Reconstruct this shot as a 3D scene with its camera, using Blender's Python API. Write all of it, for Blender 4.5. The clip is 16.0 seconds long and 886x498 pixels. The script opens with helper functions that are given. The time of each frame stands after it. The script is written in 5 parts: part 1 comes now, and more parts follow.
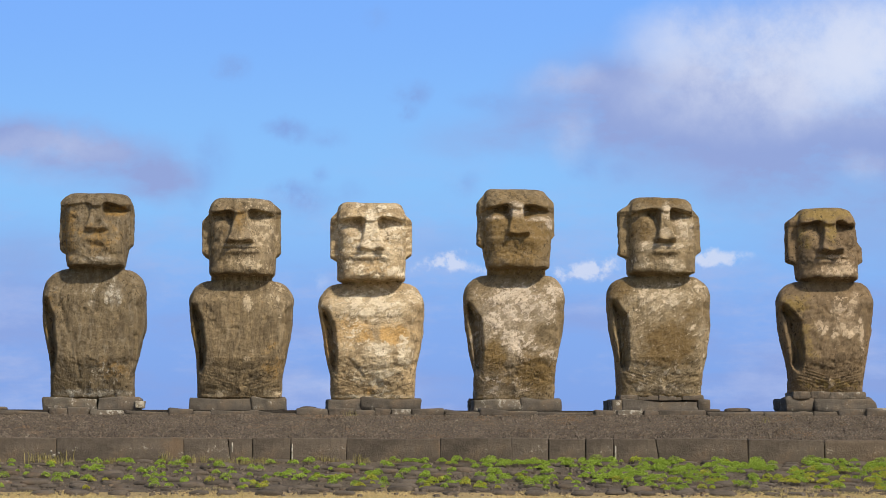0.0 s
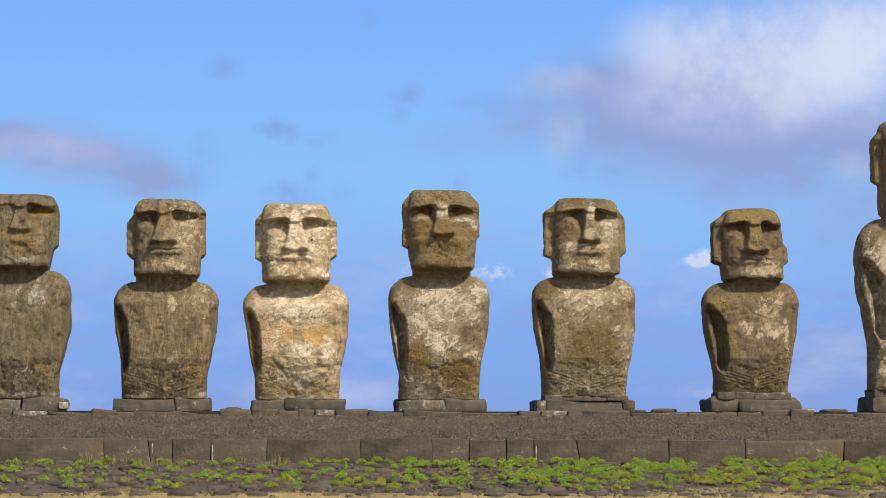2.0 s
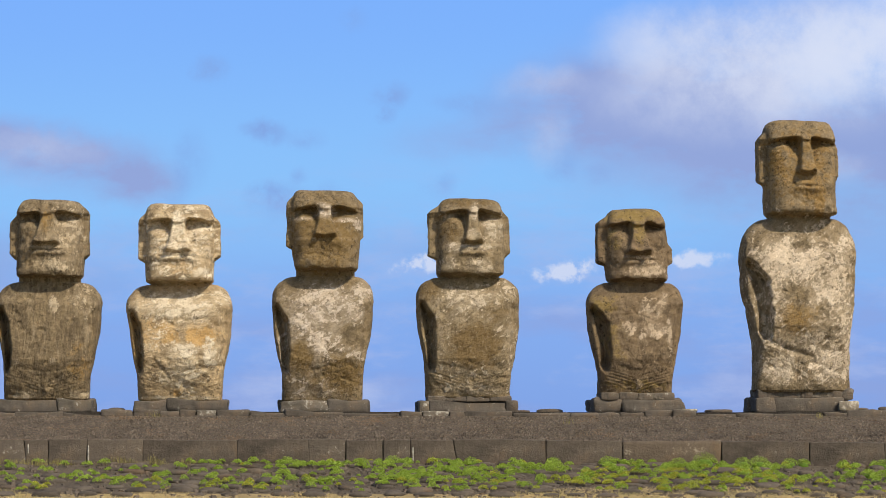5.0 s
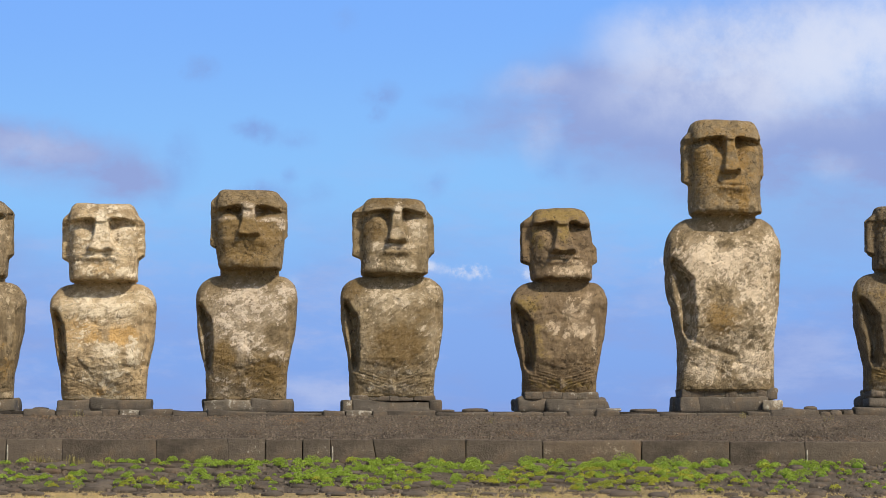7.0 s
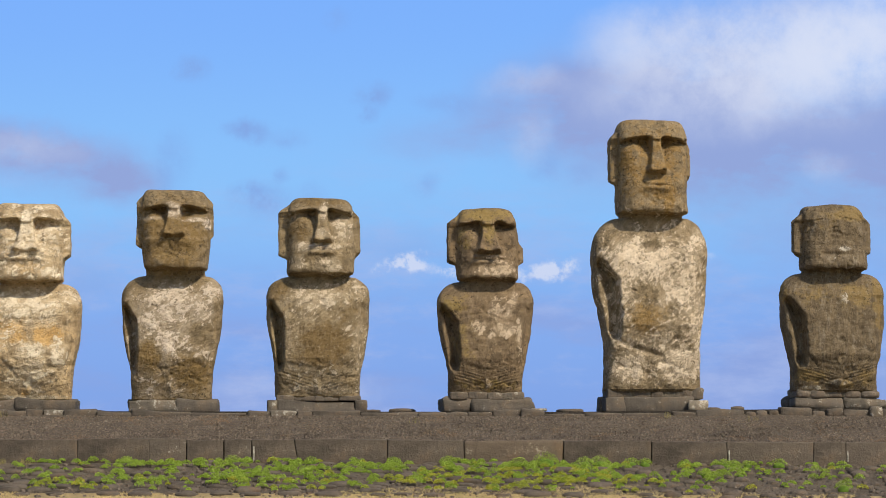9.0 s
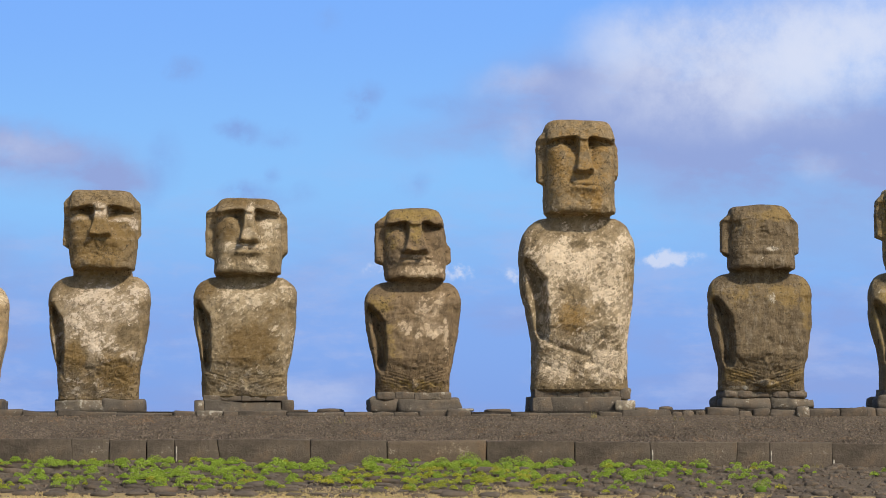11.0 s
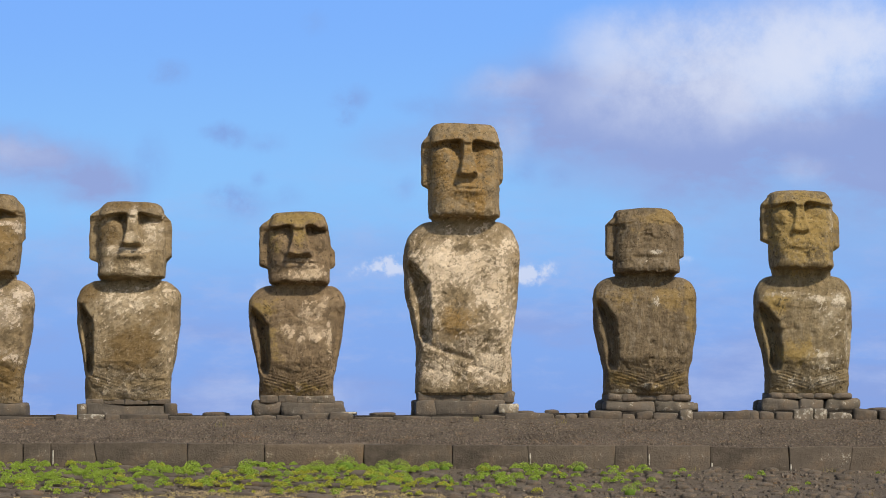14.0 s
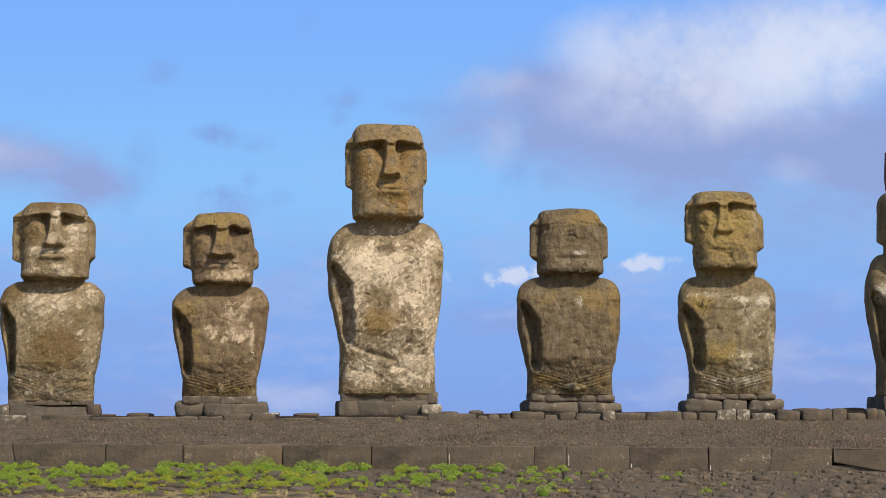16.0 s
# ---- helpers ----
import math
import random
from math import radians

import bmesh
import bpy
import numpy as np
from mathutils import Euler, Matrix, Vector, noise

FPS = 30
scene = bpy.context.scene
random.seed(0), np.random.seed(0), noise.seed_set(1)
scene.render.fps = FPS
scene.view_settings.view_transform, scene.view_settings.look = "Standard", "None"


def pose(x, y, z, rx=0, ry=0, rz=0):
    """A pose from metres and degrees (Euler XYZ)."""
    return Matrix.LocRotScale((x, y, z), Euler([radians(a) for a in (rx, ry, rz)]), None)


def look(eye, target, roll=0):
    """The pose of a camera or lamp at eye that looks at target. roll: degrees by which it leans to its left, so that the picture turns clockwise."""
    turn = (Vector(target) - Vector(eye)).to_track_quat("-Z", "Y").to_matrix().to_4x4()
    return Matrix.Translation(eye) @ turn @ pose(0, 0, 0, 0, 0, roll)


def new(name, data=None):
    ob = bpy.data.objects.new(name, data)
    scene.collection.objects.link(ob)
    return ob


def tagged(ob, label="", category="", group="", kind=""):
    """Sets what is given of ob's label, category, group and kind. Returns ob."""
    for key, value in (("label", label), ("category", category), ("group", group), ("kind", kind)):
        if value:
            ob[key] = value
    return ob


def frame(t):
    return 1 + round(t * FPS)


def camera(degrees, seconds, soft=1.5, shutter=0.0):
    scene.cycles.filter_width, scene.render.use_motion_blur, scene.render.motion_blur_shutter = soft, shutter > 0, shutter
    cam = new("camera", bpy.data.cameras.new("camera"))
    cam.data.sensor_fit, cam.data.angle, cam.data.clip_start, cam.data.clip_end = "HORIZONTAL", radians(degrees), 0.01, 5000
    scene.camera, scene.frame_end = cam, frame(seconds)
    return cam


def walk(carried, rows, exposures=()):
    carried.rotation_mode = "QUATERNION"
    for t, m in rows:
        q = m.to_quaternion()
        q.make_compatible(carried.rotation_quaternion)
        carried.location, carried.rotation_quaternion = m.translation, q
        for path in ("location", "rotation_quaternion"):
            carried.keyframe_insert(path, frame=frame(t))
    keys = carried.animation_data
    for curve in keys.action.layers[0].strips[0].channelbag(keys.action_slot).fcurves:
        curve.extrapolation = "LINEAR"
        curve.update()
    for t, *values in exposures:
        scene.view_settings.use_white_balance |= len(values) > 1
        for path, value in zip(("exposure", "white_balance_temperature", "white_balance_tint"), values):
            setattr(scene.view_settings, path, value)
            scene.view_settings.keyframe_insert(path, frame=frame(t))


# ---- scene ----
cam = camera(20.0, 16.0, soft=0.65)
# seconds, metres along the walk, degrees of upward tilt, degrees of lean
ROWS = [
    (0.0, 0.000, 4.360, -0.106), (0.5, 0.444, 4.369, -0.100), (1.0, 0.961, 4.377, -0.091), (1.5, 1.471, 4.378, -0.084),
    (2.0, 2.034, 4.379, -0.078), (2.5, 2.566, 4.386, -0.072), (3.0, 3.124, 4.395, -0.064), (3.5, 3.631, 4.397, -0.059),
    (4.0, 4.163, 4.398, -0.055), (6.5, 6.720, 4.380, -0.051), (7.0, 7.251, 4.380, -0.050), (7.5, 7.744, 4.380, -0.050),
    (8.0, 8.265, 4.379, -0.050), (8.5, 8.748, 4.382, -0.049), (9.0, 9.268, 4.383, -0.047), (11.5, 11.769, 4.388, -0.043),
    (12.0, 12.306, 4.405, -0.041), (12.5, 12.810, 4.424, -0.037), (13.0, 13.351, 4.442, -0.033), (13.5, 13.859, 4.451, -0.027),
    (14.0, 14.409, 4.463, -0.019), (14.5, 14.916, 4.464, -0.015), (15.0, 15.458, 4.467, -0.013), (15.5, 15.963, 4.477, -0.011),
    (16.0, 16.500, 4.481, -0.009),
]
walk(cam, [(t, pose(x, 0, 1.6, 90 + tilt, lean, 0)) for t, x, tilt, lean in ROWS])

# ---- light ----
SUN_TO = Vector((0.50, -0.62, 0.80)).normalized()   # towards the sun
world = bpy.data.worlds.new("sky")
scene.world = world
world.use_nodes = True
wn = world.node_tree.nodes
sky_tex = wn.new("ShaderNodeTexSky")
sky_tex.sky_type, sky_tex.sun_disc = "NISHITA", False
sky_tex.sun_elevation = math.asin(SUN_TO.z)
sky_tex.sun_rotation = math.atan2(SUN_TO.x, SUN_TO.y)
world.node_tree.links.new(sky_tex.outputs[0], wn["Background"].inputs[0])
wn["Background"].inputs[1].default_value = 0.115
sun = new("sun", bpy.data.lights.new("sun", "SUN"))
sun.data.energy, sun.data.angle, sun.data.color = 3.95, radians(0.6), (1.0, 0.88, 0.69)
sun.matrix_world = look((20, -30, 60), Vector((20, -30, 60)) - SUN_TO)


# ---- materials ----
class Mat:
    """A small builder for node materials."""

    def __init__(self, name, rough=0.9):
        self.m = bpy.data.materials.new(name)
        self.m.use_nodes = True
        self.n = self.m.node_tree.nodes
        self.l = self.m.node_tree.links
        self.b = self.n["Principled BSDF"]
        self.b.inputs["Roughness"].default_value = rough
        self.b.inputs["Specular IOR Level"].default_value = 0.25
        self.co = self.n.new("ShaderNodeTexCoord").outputs["Object"]

    def put(self, socket, value):
        if hasattr(value, "is_linked"):
            self.l.new(value, socket)
        else:
            socket.default_value = value

    def noise(self, scale, detail=5, rough=0.6, vec=None, stretch=None, turn=(0, 0, 0)):
        vec = vec or self.co
        if stretch:
            mp = self.n.new("ShaderNodeMapping")
            mp.inputs["Scale"].default_value = stretch
            mp.inputs["Rotation"].default_value = turn
            self.l.new(vec, mp.inputs[0])
            vec = mp.outputs[0]
        t = self.n.new("ShaderNodeTexNoise")
        t.inputs["Scale"].default_value, t.inputs["Detail"].default_value, t.inputs["Roughness"].default_value = scale, detail, rough
        self.l.new(vec, t.inputs["Vector"])
        return t.outputs["Fac"]

    def slanted(self, scale, detail, rough, angle, squash):
        """Noise drawn out along a slant in the x-z plane."""
        mp = self.n.new("ShaderNodeMapping")
        mp.inputs["Rotation"].default_value = (0, angle, 0)
        self.l.new(self.co, mp.inputs[0])
        return self.noise(scale, detail, rough, vec=mp.outputs[0], stretch=(squash, 0.8, 1.5))

    def cells(self, scale, feature="F1"):
        t = self.n.new("ShaderNodeTexVoronoi")
        t.feature = feature
        t.inputs["Scale"].default_value = scale
        self.l.new(self.co, t.inputs["Vector"])
        return t.outputs["Distance"]

    def ramp(self, fac, lo, hi, a=0.0, b=1.0):
        t = self.n.new("ShaderNodeMapRange")
        t.interpolation_type = "SMOOTHSTEP"
        for i, v in enumerate((fac, lo, hi, a, b)):
            self.put(t.inputs[i], v)
        return t.outputs[0]

    def math(self, op, a, b=0.0):
        t = self.n.new("ShaderNodeMath")
        t.operation = op
        self.put(t.inputs[0], a)
        self.put(t.inputs[1], b)
        return t.outputs[0]

    def mix(self, fac, a, b, blend="MIX"):
        t = self.n.new("ShaderNodeMix")
        t.data_type, t.blend_type = "RGBA", blend
        for i, v in ((0, fac), (6, a), (7, b)):
            self.put(t.inputs[i], (*v, 1) if isinstance(v, tuple) and len(v) == 3 else v)
        return t.outputs[2]

    def attr(self, name):
        t = self.n.new("ShaderNodeAttribute")
        t.attribute_name = name
        return t.outputs["Fac"]

    def rand(self):
        return self.n.new("ShaderNodeObjectInfo").outputs["Random"]

    def island(self):
        return self.n.new("ShaderNodeNewGeometry").outputs["Random Per Island"]

    def bump(self, height, strength=0.5, dist=0.02):
        t = self.n.new("ShaderNodeBump")
        t.inputs["Strength"].default_value, t.inputs["Distance"].default_value = strength, dist
        self.l.new(height, t.inputs["Height"])
        self.l.new(t.outputs[0], self.b.inputs["Normal"])

    def done(self, colour):
        self.put(self.b.inputs["Base Color"], colour)
        return self.m


def tuff(name, base, dark, ochre, white=(0.58, 0.53, 0.44), slant=0.7, rain=0.45, tooth=1.0):
    """Weathered volcanic tuff: rain streaks, ochre and dark stains, a pale film and broken lichen crusts, scuffs along one slant."""
    m = Mat(name, 0.92)
    big, mid, fine = m.noise(0.8, 4), m.noise(3.2, 7, 0.62), m.noise(20, 6, 0.7)
    runs = m.noise(4.2, 6, 0.62, stretch=(1.7, 1.7, 0.15))
    scuff = m.slanted(5.0, 9, 0.70, slant, 0.5)
    crust, grit = m.noise(2.6, 10, 0.66), m.noise(10.0, 8, 0.72)

    def about(n, k):
        return m.math("MULTIPLY", m.math("SUBTRACT", n, 0.5), k)

    def plus(*terms):
        total = terms[0]
        for t in terms[1:]:
            total = m.math("ADD", total, t)
        return total

    col = m.mix(m.ramp(plus(m.math("MULTIPLY", mid, 0.6), m.math("MULTIPLY", big, 0.4)), 0.36, 0.62), tuple(0.55 * d + 0.45 * b for d, b in zip(dark, base)), tuple(c * 1.12 for c in base))
    col = m.mix(m.ramp(runs, 0.45, 0.58, 0.0, rain), col, tuple(0.9 * c for c in dark))
    col = m.mix(m.ramp(m.noise(5.0, 6, 0.65, stretch=(1.4, 1.4, 0.2)), 0.50, 0.70, 0.0, rain * 0.8), col, tuple(0.6 * b + 0.4 * w for b, w in zip(base, white)))
    och = plus(m.attr("ochre"), about(mid, 1.8), about(m.noise(6, 8, 0.72), 1.8))
    col = m.mix(m.ramp(och, 0.22, 0.85, 0.0, 0.88), col, ochre)
    # grain: dark pores and pale grit
    col = m.mix(m.ramp(fine, 0.54, 0.70, 0.0, 0.30), col, tuple(c * 0.62 for c in dark))
    col = m.mix(m.ramp(m.noise(13, 7, 0.7), 0.54, 0.66, 0.0, 0.32), col, tuple(0.5 * w + 0.5 * b for w, b in zip(white, base)))
    speck = m.math("MULTIPLY", m.ramp(m.noise(8.5, 8, 0.74), 0.560, 0.595, 0.0, 0.85), m.ramp(big, 0.40, 0.60, 0.3, 1.0))
    col = m.mix(speck, col, tuple(c * 0.5 for c in dark))
    # a thin pale film, then broken crusts
    film = plus(m.attr("lichen"), about(scuff, 1.6), about(mid, 1.2))
    col = m.mix(m.ramp(film, 0.14, 0.90, 0.0, 0.52), col, tuple(0.62 * w + 0.38 * b for w, b in zip(white, base)))
    pale = m.mix(m.ramp(m.noise(3.4, 8, 0.68), 0.42, 0.60), white, tuple(0.66 * w + 0.34 * b for w, b in zip(white, (0.47, 0.345, 0.205))))
    pale = m.mix(m.ramp(grit, 0.55, 0.66, 0.0, 0.35), pale, base)
    lich = plus(m.math("MULTIPLY", m.attr("lichen"), 0.62), m.math("MULTIPLY", plus(about(crust, 1.8), about(scuff, 1.9), about(grit, 2.4)), m.ramp(m.attr("lichen"), 0.0, 0.3, 0.62, 1.0)))
    col = m.mix(m.ramp(lich, 0.485, 0.525, 0.0, 0.95), col, pale)
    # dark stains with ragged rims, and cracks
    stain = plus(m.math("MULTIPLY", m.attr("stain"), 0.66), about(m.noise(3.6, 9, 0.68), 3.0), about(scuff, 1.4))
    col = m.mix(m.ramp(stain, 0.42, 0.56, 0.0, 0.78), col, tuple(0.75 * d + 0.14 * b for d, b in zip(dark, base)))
    vein = m.math("ABSOLUTE", about(m.noise(1.5, 8, 0.62), 1.0))
    col = m.mix(m.math("MULTIPLY", m.ramp(vein, 0.010, 0.003, 0.0, 0.7), m.ramp(m.noise(0.9, 3), 0.48, 0.60)), col, tuple(c * 0.4 for c in dark))
    pits = m.ramp(m.cells(9), 0.04, 0.26)
    rel = plus(m.math("MULTIPLY", fine, 0.16), m.math("MULTIPLY", crust, 0.7), m.math("MULTIPLY", pits, 0.10), m.math("MULTIPLY", scuff, 0.9), m.math("MULTIPLY", runs, 0.18), m.math("MULTIPLY", grit, 0.3), m.math("MULTIPLY", m.ramp(lich, 0.47, 0.54), 0.10))
    m.bump(rel, 0.9, 0.10 * tooth)
    return m.done(col)


def basalt(name, base, pale, lichen=0.0, pick="rand", tan=0.0):
    """Dark basalt, each stone of its own tone, with pale crusts and rust."""
    m = Mat(name, 0.85)
    r = m.rand() if pick == "rand" else m.island()
    mid, fine, grit = m.noise(2.6, 7, 0.68), m.noise(24, 5, 0.7), m.noise(8, 8, 0.75)
    col = m.mix(m.ramp(m.math("ADD", m.math("MULTIPLY", mid, 0.6), m.math("MULTIPLY", m.noise(0.9, 5, 0.6), 0.4)), 0.36, 0.62), tuple(c * 0.52 for c in base), tuple(c * 1.18 for c in base))
    col = m.mix(m.math("MULTIPLY", r, 0.55), col, tuple(c * 1.55 for c in base))
    rust = m.noise(1.1, 4)
    col = m.mix(m.ramp(rust, 0.52, 0.75, tan, 0.5 + tan), col, (base[0] * 1.9, base[1] * 1.45, base[2] * 1.0))
    streak = m.noise(2.4, 6, 0.7, stretch=(2.0, 2.0, 0.25))
    col = m.mix(m.ramp(streak, 0.52, 0.72, 0.0, 0.5), col, tuple(c * 0.5 for c in base))
    crust = m.math("ADD", m.math("MULTIPLY", m.noise(2.0, 8, 0.7), 0.6), m.math("MULTIPLY", grit, 0.4))
    crust = m.math("ADD", crust, m.math("MULTIPLY", m.math("SUBTRACT", r, 0.5), 0.05))
    col = m.mix(m.ramp(crust, 0.63 - lichen, 0.72 - lichen, 0.0, 0.85), col, pale)
    fleck = m.math("MULTIPLY", m.ramp(m.noise(5.0, 9, 0.72), 0.61, 0.64, 0.0, 0.6), m.ramp(m.noise(0.7, 4), 0.50, 0.64))
    col = m.mix(fleck, col, pale)
    col = m.mix(m.ramp(fine, 0.5, 0.75, 0.0, 0.4), col, tuple(c * 0.45 for c in base))
    m.bump(m.math("ADD", m.math("MULTIPLY", fine, 0.5), m.math("ADD", mid, m.math("MULTIPLY", grit, 0.8))), 0.85, 0.05)
    return m.done(col)


def soil(name, a, b, c):
    m = Mat(name, 0.95)
    col = m.mix(m.ramp(m.noise(0.8, 4), 0.35, 0.65), a, b)
    col = m.mix(m.ramp(m.noise(9, 6, 0.7), 0.45, 0.7, 0.0, 0.8), col, c)
    m.bump(m.math("ADD", m.noise(14, 5, 0.7), m.math("MULTIPLY", m.cells(11), 0.8)), 0.9, 0.06)
    return m.done(col)


def leaf(name, a, b, c, rough=0.6):
    m = Mat(name, rough)
    r = m.island()
    col = m.mix(r, a, b)
    col = m.mix(m.ramp(m.noise(0.9, 3), 0.42, 0.62), col, c)
    return m.done(col)


PALE = (0.50, 0.47, 0.40)
MAT_WALL = basalt("wall_basalt", (0.111, 0.090, 0.070), PALE, 0.0)
MAT_LEDGE = basalt("ledge_basalt", (0.107, 0.090, 0.073), PALE, 0.0)
MAT_PED = basalt("pedestal_basalt", (0.111, 0.095, 0.078), PALE, 0.035)
MAT_FLECK = basalt("flecked_basalt", (0.141, 0.122, 0.098), (0.56, 0.53, 0.46), 0.10)
MAT_COBBLE = basalt("cobble_basalt", (0.122, 0.104, 0.086), (0.34, 0.31, 0.26), 0.02)
MAT_WALL_PALE = basalt("wall_basalt_flecked", (0.115, 0.094, 0.074), PALE, 0.04)
MAT_WALL_TAN = basalt("wall_basalt_tan", (0.115, 0.091, 0.068), (0.42, 0.36, 0.27), 0.045, tan=0.08)
MAT_BOULDER = basalt("boulder_basalt", (0.127, 0.105, 0.084), (0.26, 0.23, 0.18), -0.02)
MAT_BOULDERS = basalt("boulder_basalt_mass", (0.109, 0.090, 0.072), (0.26, 0.23, 0.18), -0.02, "island")
MAT_GRAVEL = basalt("gravel_scoria", (0.177, 0.143, 0.113), (0.40, 0.36, 0.28), 0.04, "island")
MAT_RAMP = soil("scoria_bed", (0.102, 0.081, 0.064), (0.126, 0.102, 0.080), (0.077, 0.062, 0.049))
MAT_LICHEN = soil("white_lichen", (0.52, 0.49, 0.42), (0.42, 0.39, 0.33), (0.30, 0.27, 0.22))
MAT_MORTAR = soil("old_mortar", (0.150, 0.130, 0.102), (0.188, 0.162, 0.127), (0.094, 0.080, 0.062))
MAT_CORE = soil("rubble_core", (0.038, 0.032, 0.026), (0.047, 0.039, 0.032), (0.028, 0.024, 0.019))
MAT_APRON = soil("stony_soil", (0.113, 0.091, 0.070), (0.143, 0.116, 0.087), (0.085, 0.069, 0.053))
MAT_FIELD = soil("dry_field", (0.44, 0.33, 0.16), (0.34, 0.26, 0.13), (0.52, 0.40, 0.20))
MAT_LEAF = leaf("fresh_leaves", (0.215, 0.335, 0.036), (0.34, 0.445, 0.058), (0.265, 0.375, 0.045))
MAT_LIME = leaf("yellowing_leaves", (0.34, 0.36, 0.035), (0.46, 0.44, 0.055), (0.32, 0.37, 0.04))
MAT_STRAW = leaf("dry_grass_blades", (0.55, 0.43, 0.20), (0.70, 0.55, 0.28), (0.50, 0.42, 0.18), 0.8)
MAT_PALE = basalt("pale_stone", (0.24, 0.21, 0.165), (0.62, 0.58, 0.48), 0.13)
MAT_MOSS = leaf("plant_heart", (0.10, 0.17, 0.02), (0.14, 0.22, 0.03), (0.11, 0.19, 0.02), 0.8)
MAT_WEED = leaf("olive_weed", (0.22, 0.21, 0.07), (0.36, 0.30, 0.12), (0.28, 0.24, 0.09), 0.8)


# ---- building tools ----
AHU = Matrix.Translation((0, 64.41, 0)) @ Matrix.Rotation(math.atan(0.047), 4, "Z")   # platform frame: x along it, y towards the back


def settle(x, z):
    """How far the platform has sunk at its foot, and how far its top rises, along its length."""
    sink = float(np.interp(x, (4, 12, 25, 32), (0.0, -0.035, -0.10, -0.12)))
    rise = float(np.interp(x, (13, 17, 21, 28), (0.0, 0.06, 0.11, 0.16)))
    return float(np.interp(z, (1.7, 2.28, 2.36), (sink, 0.0, rise)))


def grown(x, y, z):
    """A place in the platform's frame, in the world."""
    return AHU @ Vector((x, y, z + settle(x, z)))


def lattice(seed, n=32):
    return np.random.RandomState(seed).rand(n, n, n)


LATTICE = lattice(5)


def turned_axes(k):
    """A turn of space of its own for each octave, so that no grain follows the axes."""
    return np.array(Euler((0.7 + 1.3 * k, 0.9 + 0.7 * k, 0.4 + 1.9 * k)).to_matrix())


TURNS = [turned_axes(k) for k in range(8)]


def value_noise(p, scale, seed=0.0):
    """Smooth noise in -1..1 at the rows of p."""
    q = (p @ TURNS[int(seed * 3 + scale) % 8]) * scale + seed * 7.31 + 11.7
    i = np.floor(q).astype(int)
    f = q - i
    f = f * f * (3 - 2 * f)
    i &= 31
    j = (i + 1) & 31
    out = 0
    for a in (0, 1):
        for b in (0, 1):
            for c in (0, 1):
                w = (f[:, 0] if a else 1 - f[:, 0]) * (f[:, 1] if b else 1 - f[:, 1]) * (f[:, 2] if c else 1 - f[:, 2])
                out = out + w * LATTICE[(j if a else i)[:, 0], (j if b else i)[:, 1], (j if c else i)[:, 2]]
    return out * 2 - 1


def fbm(p, scale, octaves=3, seed=0.0):
    return sum(value_noise(p, scale * 2 ** k, seed + k) * 0.5 ** k for k in range(octaves))


def smooth(a, b, x):
    t = np.clip((x - a) / (b - a), 0, 1)
    return t * t * (3 - 2 * t)


def mesh_of(name, verts, faces, mat, flat=False):
    me = bpy.data.meshes.new(name)
    verts = np.asarray(verts, dtype=np.float32)
    faces = np.asarray(faces, dtype=np.int32)
    k = faces.shape[1]
    me.vertices.add(len(verts))
    me.vertices.foreach_set("co", verts.ravel())
    me.loops.add(faces.size)
    me.loops.foreach_set("vertex_index", faces.ravel())
    me.polygons.add(len(faces))
    me.polygons.foreach_set("loop_start", np.arange(0, faces.size, k, dtype=np.int32))
    me.polygons.foreach_set("loop_total", np.full(len(faces), k, dtype=np.int32))
    me.update(calc_edges=True)
    me.validate()
    me.polygons.foreach_set("use_smooth", np.full(len(me.polygons), not flat))
    me.materials.append(mat)
    return me


def child(name, me, parent, m=None, label=""):
    ob = new(name, me)
    ob.parent = parent
    if m is not None:
        ob.matrix_basis = m
    return tagged(ob, label)


def cube_grid(n):
    """A cube of -1..1 with n x n quads a side, its corners welded."""
    bm = bmesh.new()
    bmesh.ops.create_cube(bm, size=2)
    if n > 1:
        bmesh.ops.subdivide_edges(bm, edges=bm.edges, cuts=n - 1, use_grid_fill=True)
    bm.verts.index_update()
    v = np.array([w.co[:] for w in bm.verts])
    f = np.array([[w.index for w in q.verts] for q in bm.faces])
    bm.free()
    return v, f


CUBES = {n: cube_grid(n) for n in (1, 2, 3, 4, 6)}


def stone_points(size, power, n, rough, seed):
    """A stone of that size: power 2 is round, 10 a squared block."""
    v, f = CUBES[n]
    v = v * 0.999
    if power > 6 and n >= 4:
        v = np.sign(v) * np.abs(v) ** 0.6
    r = (np.abs(v) ** power).sum(1) ** (1 / power)
    p = v / r[:, None] * (np.array(size) / 2)
    d = fbm(p, 1.6 / max(size), 2, seed) * rough * min(size) + value_noise(p, 5 / max(size), seed + 3) * rough * 0.4 * min(size)
    return p + v / np.linalg.norm(v, axis=1)[:, None] * d[:, None], f


